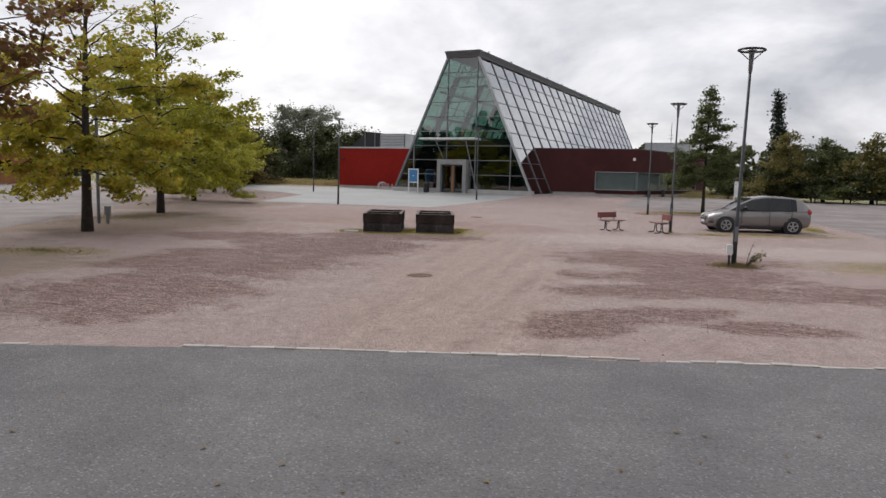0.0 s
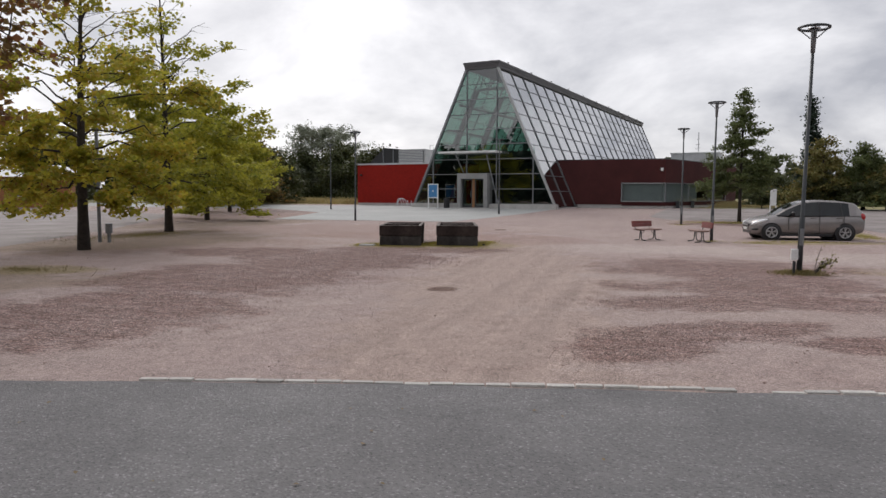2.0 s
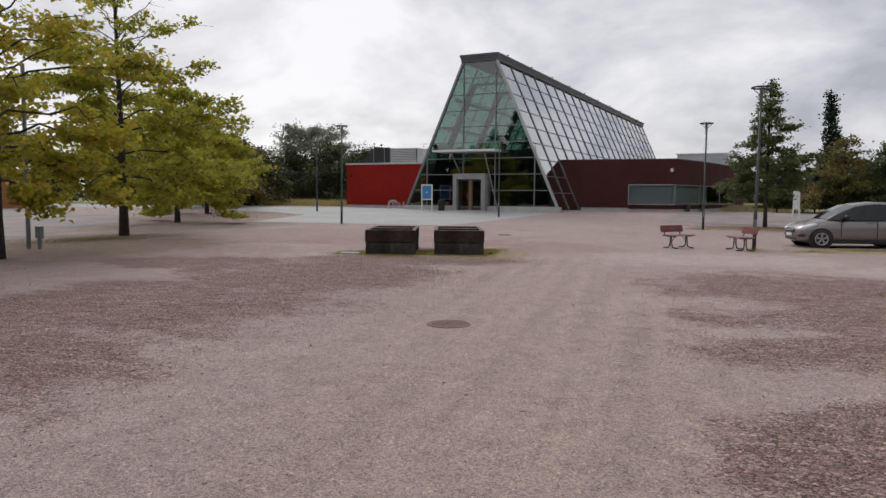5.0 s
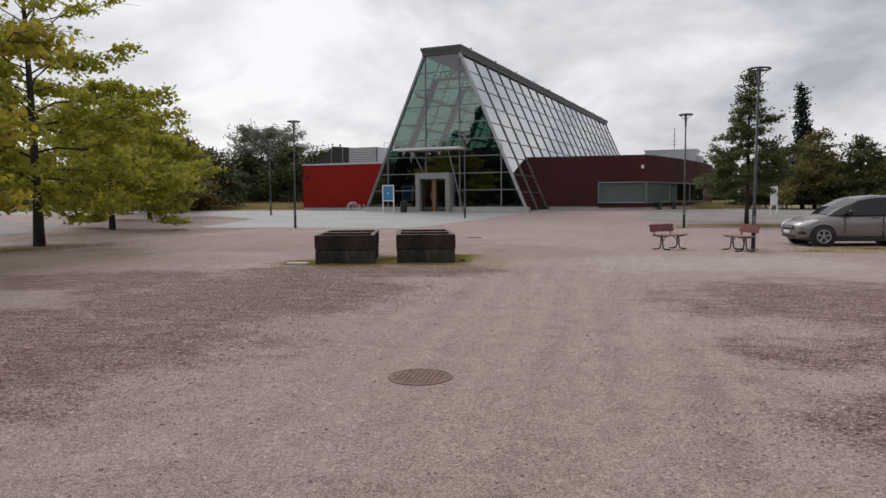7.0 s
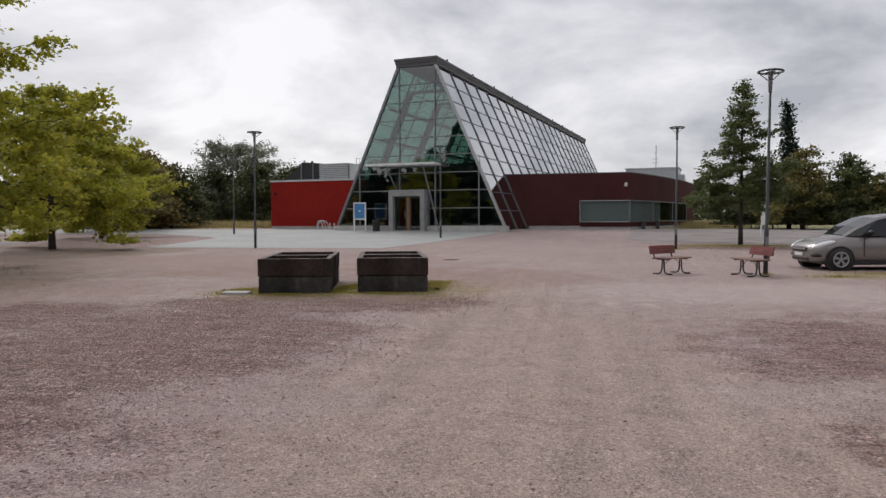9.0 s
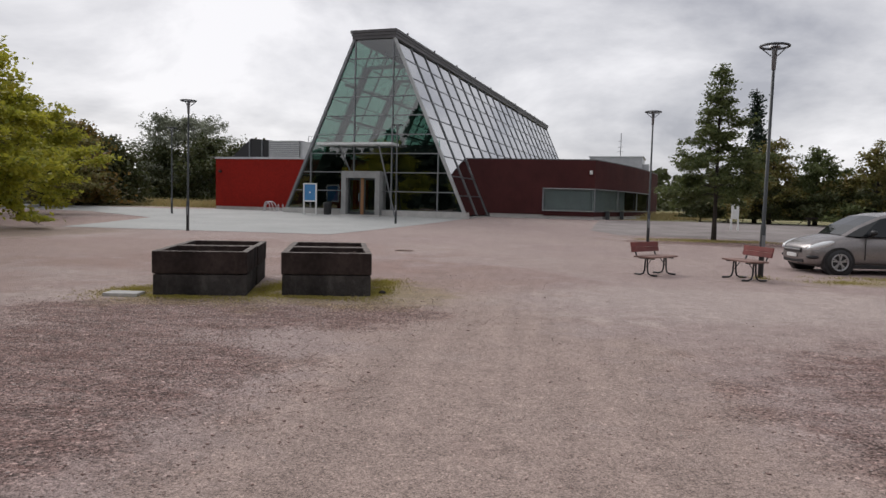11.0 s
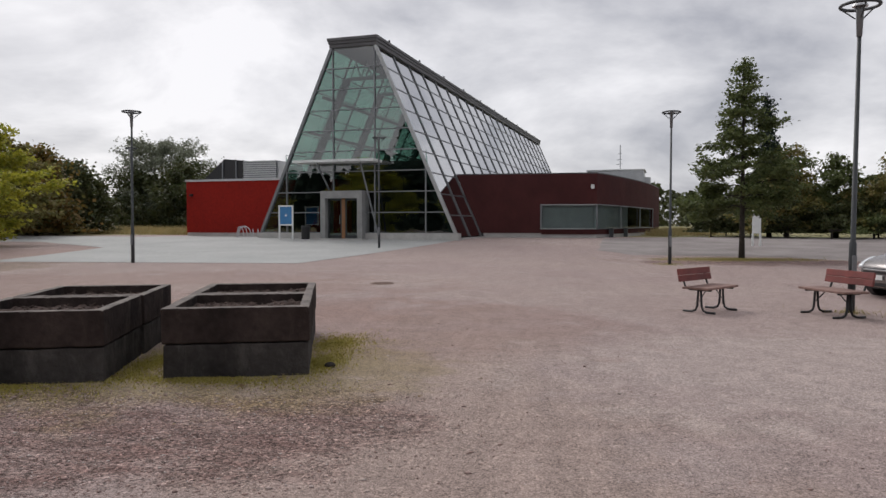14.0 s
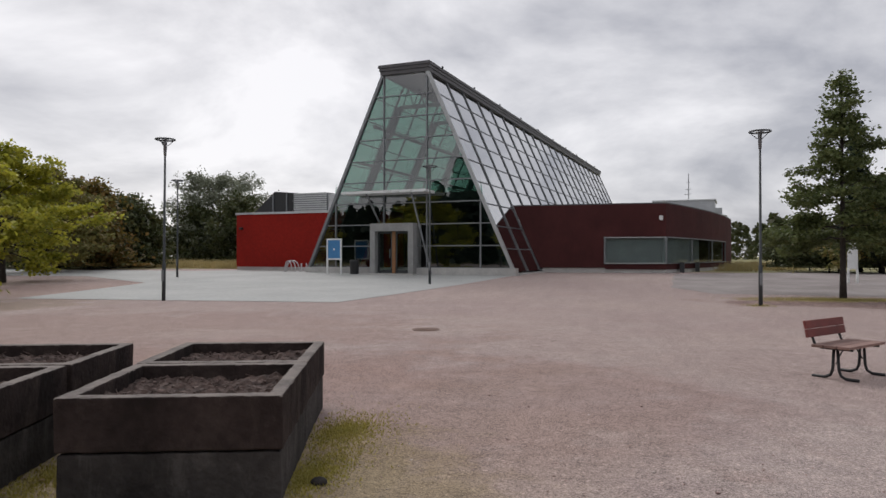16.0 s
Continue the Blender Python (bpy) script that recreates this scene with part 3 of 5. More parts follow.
for s in (-1, 1):
    for z in (6.2, 8.2):
        bm = bmesh.new()
        bar(bm, (CX + s * (half(z) - 0.3), 0.5, z), (CX + s * (half(z) - 0.3), LEN - 0.5, z), 0.10, 0.16)
        part("inner_rail", bm, GREENSTEEL, hall)
# upper floor, widened, and near-black walls added so the lower hall looks unlit
part("gallery", boxed(CX - half(4.6) + 0.45, CX + half(4.6) - 0.45, 2.2, LEN - 3, 4.05, 4.55), INTERIOR, hall, "near-black gallery slab, widened to darken the lower hall")
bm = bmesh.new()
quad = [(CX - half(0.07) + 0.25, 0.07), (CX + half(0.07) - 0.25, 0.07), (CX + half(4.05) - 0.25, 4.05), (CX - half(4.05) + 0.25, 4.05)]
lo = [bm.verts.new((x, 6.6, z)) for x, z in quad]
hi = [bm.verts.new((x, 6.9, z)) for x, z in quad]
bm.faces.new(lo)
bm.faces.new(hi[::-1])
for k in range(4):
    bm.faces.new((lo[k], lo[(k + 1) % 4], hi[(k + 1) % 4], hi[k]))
part("inner_shade_wall", bm, INTERIOR, hall)
# sloping screens added along both sides to keep the lower panes dark
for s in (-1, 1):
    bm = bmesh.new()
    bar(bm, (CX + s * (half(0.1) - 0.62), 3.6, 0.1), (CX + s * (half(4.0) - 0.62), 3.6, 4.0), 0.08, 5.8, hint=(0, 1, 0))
    part("side_shade_screen", bm, INTERIOR, hall)
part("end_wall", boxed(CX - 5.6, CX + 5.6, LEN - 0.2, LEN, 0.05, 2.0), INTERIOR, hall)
bm = bmesh.new()
bm.faces.new([bm.verts.new(p) for p in ((CX - 6, LEN, 0), (CX + 6, LEN, 0), (CX + HALF_TOP, LEN, TOP), (CX - HALF_TOP, LEN, TOP))])
p = part("rear_glazing", bm, ROOFGLASS, hall)
# doorway: a concrete portal with glazed double doors
x0, x1, zt = PORTAL
bm = bmesh.new()
box(bm, x0, x0 + 0.30, -0.55, 0.5, -0.05, zt)
box(bm, x1 - 0.30, x1, -0.55, 0.5, -0.05, zt)
box(bm, x0 + 0.30, x1 - 0.30, -0.55, 0.5, zt - 0.42, zt)
part("portal", bm, PORTALCON, hall, "pale concrete door surround")
part("doorstep", boxed(x0 - 0.3, x1 + 0.3, -1.2, -0.56, -0.3, 0.03), CONCRETE, hall)
for a, b in ((x0 + 0.31, (x0 + x1) / 2 - 0.1), ((x0 + x1) / 2 + 0.1, x1 - 0.31)):
    bm = bmesh.new()
    box(bm, a, a + 0.09, -0.2, -0.14, 0.04, zt - 0.43)
    box(bm, b - 0.09, b, -0.2, -0.14, 0.04, zt - 0.43)
    box(bm, a + 0.09, b - 0.09, -0.2, -0.14, 0.04, 0.20)
    box(bm, a + 0.09, b - 0.09, -0.2, -0.14, zt - 0.55, zt - 0.43)
    d = part("door", bm, DARKSTEEL, hall, "dark framed glass door")
    part("door_pane", boxed(a + 0.09, b - 0.09, -0.175, -0.165, 0.20, zt - 0.55), DARKGLASS, d)
    part("door_handle", boxed(b - 0.14, b - 0.11, -0.26, -0.21, 0.85, 1.35), STEEL, d)
part("door_post", boxed((x0 + x1) / 2 - 0.1, (x0 + x1) / 2 + 0.1, -0.24, -0.1, 0.03, zt - 0.42), DOORWOOD, hall, "orange-brown wooden post between the doors")
# canopy above the door with slanting struts
bm = bmesh.new()
box(bm, CX - 3.2, CX + 1.75, -1.3, -0.06, 4.28, 4.42)
part("canopy", bm, WHITE, hall, "pale metal canopy")
for a, b in (((CX - 1.75, -1.15, 4.25), (CX - 1.5, -0.12, 2.8)), ((CX + 0.9, -1.15, 4.25), (CX + 1.75, -0.5, 0.0))):
    bm = bmesh.new()
    tube(bm, [a, b], 0.05, 8)
    part("strut", bm, STEEL, hall)
for x in (CX - 0.35, CX + 0.2, CX + 0.85):
    part("spotlight", boxed(x - 0.08, x + 0.08, -1.42, -1.302, 4.30, 4.40), WHITE, hall)

# ---- red wing ----
red = thing("red_wing", BUILD, "low flat-roofed wing with smooth deep red walls", "building")
RX0, RX1, RV, RH = -16.2, -4.6, 4.6, 3.75
part("red_wall", boxed(RX0, RX1, RV, RV + 14, 0.25, RH), REDWALL, red)
part("red_plinth", boxed(RX0 + 0.03, RX1, RV + 0.03, RV + 13.9, -0.4, 0.25), CONCRETE, red, "pale concrete plinth")
part("roof_edge", boxed(RX0 - 0.06, RX1, RV - 0.06, RV + 14.06, RH, RH + 0.14), ZINC, red)
part("wall_lamp", boxed(RX0 + 0.35, RX0 + 0.55, RV - 0.2, RV, 2.75, 2.9, 0.02), BLACK, red)
for x in (-8.35, -7.95):
    bm = bmesh.new()
    tube(bm, [(x, RV - 0.07, 2.2), (x, RV - 0.07, RH + 0.2)], 0.035, 8)
    part("downpipe", bm, REDWALL, red)
plant = thing("rooftop_shed", BUILD @ Matrix.Translation((0, 0, RH + 0.14)), "black shed with a sloping roof on the red wing", "roof shed")
bm = bmesh.new()
vs = [bm.verts.new(p) for p in ((-15.9, 6.0, 0), (-14.1, 6.0, 1.5), (-12.4, 6.0, 1.35), (-12.4, 6.0, 0), (-15.9, 11, 0), (-14.1, 11, 1.5), (-12.4, 11, 1.35), (-12.4, 11, 0))]
for f in ((0, 1, 2, 3), (7, 6, 5, 4), (0, 4, 5, 1), (1, 5, 6, 2), (2, 6, 7, 3), (3, 7, 4, 0)):
    bm.faces.new([vs[i] for i in f])
part("shed_body", bm, BLACK, plant)
for x in (-14.2, -13.1):
    part("shed_post", boxed(x - 0.04, x + 0.04, 5.92, 5.99, 0, 1.35), STEEL, plant)
duct = thing("ventilation_unit", BUILD @ Matrix.Translation((-10.75, 5.8, RH + 0.14)), "ribbed galvanised ventilation unit on the roof", "ventilation unit")
part("casing", boxed(-1.6, 0.9, 0.0, 2.2, 0, 1.3), STEEL, duct)
for k in range(9):
    part("rib", boxed(-1.64, 0.94, -0.07, -0.002, 0.05 + k * 0.145, 0.13 + k * 0.145), ZINC, duct)
part("side_box", boxed(0.92, 2.0, 0.1, 1.8, 0, 1.2), ZINC, duct)
bm = bmesh.new()
tube(bm, [(1.5, 0.3, 1.25), (1.5, 0.3, 1.62), (2.1, 0.3, 1.62), (2.1, 0.3, 0.4)], 0.035, 6)
part("pipe", bm, ZINC, duct)

# ---- brick wing with a corner window ----
brick = thing("brick_wing", BUILD, "low dark red brick wing with a rounded end", "building")
BH = 3.86
front = [(CX + half(0.1) + 0.1, 5.25), (11.6, 6.3)]
side = [(11.6 + 3.4 * math.sin(k / 8 * 1.35), 6.3 + 21 * (k / 8) ** 1.15) for k in range(1, 9)]
plan = front + side + [(11.0, 29.5), (2.0, 29.5)]
WIN = (0.52, 2.04)


def wall_run(name, pts, z0, z1, mat, thick=0.3, lean=0.0):
    """A wall along the points, thick inwards; lean cuts its first end along the glass slope."""
    bm = bmesh.new()
    for i in range(len(pts) - 1):
        a, b = Vector(pts[i]), Vector(pts[i + 1])
        n = Vector((-(b - a).y, (b - a).x)).normalized() * thick
        ca = Vector((lean * z0 if i == 0 else 0, 0))
        cb = Vector((lean * z1 if i == 0 else 0, 0))
        lo = [bm.verts.new((*p, z0)) for p in (a + ca, b, b + n, a + n + ca)]
        hi = [bm.verts.new((*p, z1)) for p in (a + cb, b, b + n, a + n + cb)]
        bm.faces.new(lo[::-1])
        bm.faces.new(hi)
        for k in range(4):
            bm.faces.new((lo[k], lo[(k + 1) % 4], hi[(k + 1) % 4], hi[k]))
    return part(name, bm, mat, brick)


slope = -(HALF_BOT - HALF_TOP) / (TOP - 0.1)
fa, fb = Vector(front[0]), Vector(front[1])
w0 = fa.lerp(fb, 0.515)
run_a = [tuple(fa), tuple(w0)]
wall_run("brick_wall", run_a, 0.30, BH, BRICK, lean=slope)
band = [tuple(w0), tuple(fb)] + side[:6]
wall_run("brick_wall", band, 0.22, WIN[0], BRICK)
wall_run("brick_wall", band, WIN[1], BH, BRICK)
wall_run("brick_wall", side[5:] + [(11.0, 29.5), (2.0, 29.5)], 0.30, BH, BRICK)
inset = [(x - 0.02, y + 0.06) for x, y in [tuple(fa), tuple(fb)] + side]
wall_run("brick_plinth", inset, -0.35, 0.30, CONCRETE, 0.2)
wall_run("roof_edge", [tuple(fa), tuple(fb)] + side, BH, BH + 0.07, FASCIA, 0.36, lean=slope)
bm = bmesh.new()
bm.faces.new([bm.verts.new((x - 0.1, y + 0.15, BH - 0.05)) for x, y in plan])
part("flat_roof", bm, FASCIA, brick)
bm = bmesh.new()
bm.faces.new([bm.verts.new((x - 0.1, y + 1.6, 0.12)) for x, y in plan])
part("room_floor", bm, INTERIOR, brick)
part("room_wall", boxed(5.5, 12, 10.0, 10.2, 0.15, BH - 0.06), CONCRETE, brick)


def window_run(pts, n_mull):
    for i in range(len(pts) - 1):
        a, b = Vector(pts[i]), Vector(pts[i + 1])
        t = (b - a).normalized()
        n = Vector((t.y, -t.x))
        a3, b3 = a + n * 0.02 - n * 0.10, b + n * 0.02 - n * 0.10
        bm = bmesh.new()
        bm.faces.new([bm.verts.new((*p, z)) for p, z in ((a3, WIN[0]), (b3, WIN[0]), (b3, WIN[1]), (a3, WIN[1]))])
        p = part("window_pane", bm, DARKGLASS, brick)
        p.visible_shadow = False
        for z in (WIN[0] + 0.04, WIN[1] - 0.04):
            bm = bmesh.new()
            bar(bm, (*(a + n * 0.03), z), (*(b + n * 0.03), z), 0.10, 0.06)
            part("window_frame", bm, LIGHTBAR if i == 0 else STEEL, brick)
        if n_mull[i]:
            bm = bmesh.new()
            bar(bm, (*(b + n * 0.02), WIN[0] + 0.08), (*(b + n * 0.02), WIN[1] - 0.08), 0.08, 0.08)
            part("window_mullion", bm, STEEL, brick)
    bm = bmesh.new()
    bar(bm, (pts[0][0], pts[0][1] - 0.03, WIN[0]), (pts[0][0], pts[0][1] - 0.03, WIN[1]), 0.09, 0.10)
    part("window_mullion", bm, STEEL, brick)


BLIND = material("grey_green_blind", (0.42, 0.455, 0.45), (0.35, 0.38, 0.375), 0.8, 0.7)
pts_b = [tuple(w0), tuple(fb)] + side[:6]
for i in (0, 1, 2, 3):
    a, b = Vector(pts_b[i]), Vector(pts_b[i + 1])
    nrm = Vector((-(b - a).y, (b - a).x)).normalized() * 0.24
    bm = bmesh.new()
    bar(bm, (*(a + nrm), (WIN[0] + WIN[1]) / 2), (*(b + nrm), (WIN[0] + WIN[1]) / 2), 0.02, WIN[1] - WIN[0] - 0.02)
    part("blind", bm, BLIND, brick, "grey-green blind behind the glass")
window_run([tuple(w0), tuple(fb)] + side[:6], [1, 0, 1, 0, 1, 0, 1])
part("wall_lamp", boxed(11.25, 11.45, 6.08, 6.24, 2.95, 3.2, 0.03), WHITE, brick, "small white wall lamp")
for x, y in ((12.2, 8.2), (12.9, 11.2)):
    part("wall_foot", boxed(x, x + 0.25, y - 0.4, y - 0.1, -0.1, 0.6), DARKSTEEL, brick)
room = thing("rooftop_plant_room", BUILD @ Matrix.Translation((11.8, 21.5, BH)), "pale sheet-metal plant room on the brick wing", "plant room")
part("casing", boxed(-2.4, 2.0, 0, 4, -0.05, 1.25), ZINC, room)
part("cap", boxed(-2.5, 2.1, -0.1, 4.1, 1.25, 1.33), WHITE, room)
part("side_unit", boxed(2.01, 2.5, 0.5, 2.0, -0.05, 0.7), ZINC, room)
mast = thing("antenna_mast", BUILD @ Matrix.Translation((12.0, 21, BH + 1.33)), "thin grey antenna mast on the plant room", "antenna")
bm = bmesh.new()
tube(bm, [(0, 0, 0), (0, 0, 1.9)], 0.03, 6)
part("pole", bm, STEEL, mast)
for z, w in ((0.7, 0.25), (1.2, 0.16), (0.35, 0.3)):
    bm = bmesh.new()
    tube(bm, [(-w, 0, z), (w * 0.6, 0, z + 0.05)], 0.02, 6)
    part("aerial", bm, STEEL, mast)


# ---- street lamps ----
def street_lamp(x, y, h=5.0, lean=(0, 0)):
    lamp = thing("street_lamp", Matrix.Translation((x, y, rise(x, y))) @ pose(0, 0, 0, lean[0], lean[1], 0), "slim dark grey street lamp with a flat ring head", "street lamp", "street lamps of the yard")
    bm = bmesh.new()
    tube(bm, [(0, 0, -0.3), (0, 0, 1.15), (0, 0, 1.18), (0, 0, h - 0.45)], [0.058, 0.056, 0.041, 0.031], 12)
    smooth(part("post", bm, DARKSTEEL, lamp))
    part("hatch", boxed(-0.035, 0.035, -0.085, -0.06, 0.6, 0.95, 0.005), STEEL, lamp)
    bm = bmesh.new()
    tube(bm, [(0, 0, h - 0.5), (0, 0, h - 0.1), (0, 0, h - 0.02)], [0.042, 0.058, 0.075], 12)
    smooth(part("socket", bm, STEEL, lamp))
    bm = bmesh.new()
    tube(bm, [(0.285 * math.cos(a * math.tau / 28), 0.285 * math.sin(a * math.tau / 28), h) for a in range(28)], 0.027, 8, closed=True)
    smooth(part("ring", bm, DARKSTEEL, lamp))
    for k in range(3):
        a = k * math.tau / 3 + 0.4
        bm = bmesh.new()
        tube(bm, [(0.07 * math.cos(a), 0.07 * math.sin(a), h - 0.2), (0.285 * math.cos(a), 0.285 * math.sin(a), h - 0.01)], 0.012, 6)
        part("arm", bm, DARKSTEEL, lamp)
    bm = bmesh.new()
    tube(bm, [(0, 0, h - 0.015), (0, 0, h + 0.03)], [0.12, 0.10], 16)
    part("lens", bm, ZINC, lamp, "pale lens")
    return lamp


for x, y, lean in ((3.17, 17.05, (0, 1.0)), (-15.9, 38.2, (0, 0.4)), (-9.5, 47.6, (0, 0)), (1.83, 40.0, (0, 0)), (2.38, 28.35, (0, 0.5)), (-23.7, 51.5, (0, 0)), (-46, 75, (0, 0)), (24, 62, (0, 0))):
    street_lamp(x, y, 5.0, lean)
meter = thing("meter_box", Matrix.Translation((3.05, 16.93, 0)), "small pale grey cable box on the lamp post", "cable box")
part("case", boxed(-0.065, 0.065, -0.06, 0.06, 0.30, 0.53, 0.012), WHITE, meter)
part("back_strap", boxed(-0.02, 0.10, 0.03, 0.16, 0.33, 0.37), STEEL, meter)
part("cable_pipe", boxed(-0.025, 0.025, -0.025, 0.025, -0.05, 0.28), DARKSTEEL, meter)


# ---- planters of stacked dark concrete rings ----
def planter(m):
    pl = thing("planter", m, "square planter of two stacked dark weathered concrete rings, filled with soil", "planter", "planters in the yard")
    W, T = 1.31, 0.095
    for name, z0, z1, grow in (("lower_ring", -0.03, 0.305, -0.012), ("upper_ring", 0.318, 0.64, 0.0)):
        bm = bmesh.new()
        w = W / 2 + grow
        outer = [(-w, -w), (w, -w), (w, w), (-w, w)]
        inner = [(x * (1 - T / w), y * (1 - T / w)) for x, y in outer]
        rings = [[bm.verts.new((x, y, z)) for x, y in o] for o, z in ((outer, z0), (outer, z1), (inner, z1), (inner, z0))]
        for a in range(4):
            for k in range(4):
                r0, r1 = rings[a], rings[(a + 1) % 4]
                bm.faces.new((r0[k], r0[(k + 1) % 4], r1[(k + 1) % 4], r1[k]))
        bmesh.ops.recalc_face_normals(bm, faces=bm.faces[:])
        bmesh.ops.bevel(bm, geom=bm.edges[:], offset=0.011, segments=2, affect="EDGES", profile=0.5)
        bmesh.ops.subdivide_edges(bm, edges=[e for e in bm.edges if e.calc_length() > 0.5], cuts=22, use_grid_fill=True)
        for v in bm.verts:
            q = v.co * 9 + m.translation
            v.co += Vector((noise.noise(q), noise.noise(q + Vector((7, 3, 1))), 0.8 * noise.noise(q * 1.6))) * 0.007
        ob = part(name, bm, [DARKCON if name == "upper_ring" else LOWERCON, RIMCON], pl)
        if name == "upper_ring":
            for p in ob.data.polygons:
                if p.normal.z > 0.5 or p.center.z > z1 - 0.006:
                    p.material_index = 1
    bm = bmesh.new()
    n = 44
    w = W / 2 - T - 0.004
    g = [[bm.verts.new((-w + 2 * w * i / n, -w + 2 * w * j / n, 0.54 + 0.05 * noise.noise((i * 0.16 + m.translation.x, j * 0.16, 1)) + 0.03 * noise.noise((i * 0.6 + m.translation.x, j * 0.6, 4)) + random.uniform(-0.010, 0.010))) for j in range(n + 1)] for i in range(n + 1)]
    for i in range(n):
        for j in range(n):
            bm.faces.new((g[i][j], g[i + 1][j], g[i + 1][j + 1], g[i][j + 1]))
    soil = part("soil", bm, SOIL, pl, "dark dry soil")
    # dead stems and crumbs
    bm = bmesh.new()
    rr = random.Random(int(m.translation.x * 100))
    for k in range(45):
        x, y = rr.uniform(-w, w), rr.uniform(-w, w)
        a, l = rr.uniform(0, 6.28), rr.uniform(0.03, 0.13)
        bar(bm, (x, y, 0.54), (x + l * math.cos(a), y + l * math.sin(a), 0.545 + rr.uniform(0, 0.05)), 0.006)
    for k in range(130):
        x, y, q = rr.uniform(-w, w) * 0.97, rr.uniform(-w, w) * 0.97, rr.uniform(0.008, 0.026)
        bmesh.ops.create_icosphere(bm, subdivisions=1, radius=q, matrix=Matrix.Translation((x, y, 0.545 + rr.uniform(-0.01, 0.02))) @ Matrix.Rotation(rr.uniform(0, 6), 4, "Z") @ Matrix.Diagonal((1, 0.7, 0.55, 1)))
    ob = part("plant_litter", bm, SOIL, pl)
    ob["kind"] = "stuff"
    return pl


PTURN = radians(15.6)
PU, PV = Vector((math.cos(PTURN), math.sin(PTURN), 0)), Vector((-math.sin(PTURN), math.cos(PTURN), 0))
PC = Vector((-5.75, 22.88, 0))
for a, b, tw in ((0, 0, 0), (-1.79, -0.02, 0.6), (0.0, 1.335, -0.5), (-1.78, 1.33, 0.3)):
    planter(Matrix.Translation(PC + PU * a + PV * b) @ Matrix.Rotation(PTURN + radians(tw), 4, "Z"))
bm = bmesh.new()
bmesh.ops.create_icosphere(bm, subdivisions=2, radius=1, matrix=Matrix.Diagonal((0.055, 0.036, 0.032, 1)))
for v in bm.verts:
    v.co *= 1 + 0.35 * noise.noise(v.co * 14)
stone = mesh_object("stone", bm, LOWERCON)
stone.matrix_world = Matrix.Translation((-4.86, 22.78, 0.022)) @ Matrix.Rotation(radians(25), 4, "Z")
tagged(stone, "fist-sized dark stone lying in the grass by the planter", "stone")
slab = mesh_object("concrete_slab", boxed(-0.24, 0.24, -0.15, 0.15, -0.02, 0.05, 0.01), CONCRETE)
slab.matrix_world = Matrix.Translation((-8.3, 21.52, 0)) @ Matrix.Rotation(radians(8), 4, "Z")
tagged(slab, "loose pale concrete slab lying beside the planters", "slab")


def manhole(x, y, z, r):
    mh = thing("manhole_cover", Matrix.Translation((x, y, z)), "round rusty brown iron manhole cover in the gravel", "manhole cover")
    bm = bmesh.new()
    tube(bm, [(r * math.cos(a * math.tau / 32), r * math.sin(a * math.tau / 32), 0.0) for a in range(32)], 0.013, 6, closed=True)
    part("frame_ring", bm, RUST, mh)
    bm = bmesh.new()
    bmesh.ops.create_circle(bm, cap_ends=True, segments=32, radius=r * 0.96, matrix=Matrix.Translation((0, 0, 0.009)))
    part("lid", bm, RUST, mh)
    bm = bmesh.new()
    for i in range(11):
        for j in range(11):
            xx, yy = (i - 5) * r * 0.165, (j - 5) * r * 0.165
            if math.hypot(xx, yy) < r * 0.84:
                a = radians(45 if (i + j) % 2 else -45)
                box(bm, -0.014, 0.014, -0.005, 0.005, 0.009, 0.0125, m=Matrix.Translation((xx, yy, 0)) @ Matrix.Rotation(a, 4, "Z"))
    part("tread", bm, RUST, mh)


RUST = material("rusty_iron", (0.26, 0.165, 0.13), (0.17, 0.11, 0.088), 9, 0.85, bump=0.5, bump_scale=60)
manhole(-3.24, 12.60, -0.004, 0.25)
manhole(-6.2, 32.0, rise(-6.2, 32) + 0.002, 0.26)


# ---- benches ----
def bench(m):
    b = thing("bench", m, "park bench with red wooden planks and dark bent steel legs", "bench", "benches by the lamp")
    L = 0.52
    for k in range(3):
        y = -0.20 + k * 0.155
        part("seat_plank", boxed(-L, L, y, y + 0.142, 0.395, 0.43, 0.006), WOODSEAT, b)
    for k in range(2):
        pl = boxed(-L, L, -0.018, 0.018, 0.0, 0.105, 0.006)
        pl.transform(pose(0, 0.300 + 0.021 * k, 0.505 + 0.108 * k, -11, 0, 0))
        part("back_plank", pl, WOODRED, b)
    for s in (-1, 1):
        x = s * 0.37
        bm = bmesh.new()
        tube(bm, [(x, -0.25, 0.02), (x, -0.10, 0.02), (x, -0.04, 0.05), (x, -0.015, 0.12), (x, 0.0, 0.375)], 0.019, 8)
        smooth(part("leg", bm, BLACK, b))
        bm = bmesh.new()
        tube(bm, [(x, 0.31, 0.02), (x, 0.16, 0.02), (x, 0.09, 0.05), (x, 0.06, 0.12), (x, 0.045, 0.375)], 0.019, 8)
        smooth(part("leg", bm, BLACK, b))
        bm = bmesh.new()
        tube(bm, [(x, -0.18, 0.383), (x, 0.2, 0.383), (x, 0.27, 0.41), (x, 0.305, 0.50), (x, 0.35, 0.705)], 0.017, 8)
        smooth(part("back_support", bm, BLACK, b))
        bm = bmesh.new()
        tube(bm, [(x, 0.02, 0.2), (x - s * 0.22, 0.02, 0.38)], 0.009, 6)
        part("brace", bm, BLACK, b)
    return b


bench(Matrix.Translation((0.16, 28.3, rise(0.16, 28.3))) @ Matrix.Rotation(radians(48), 4, "Z"))
bench(Matrix.Translation((1.90, 27.95, rise(1.9, 27.95))) @ Matrix.Rotation(radians(-74), 4, "Z"))


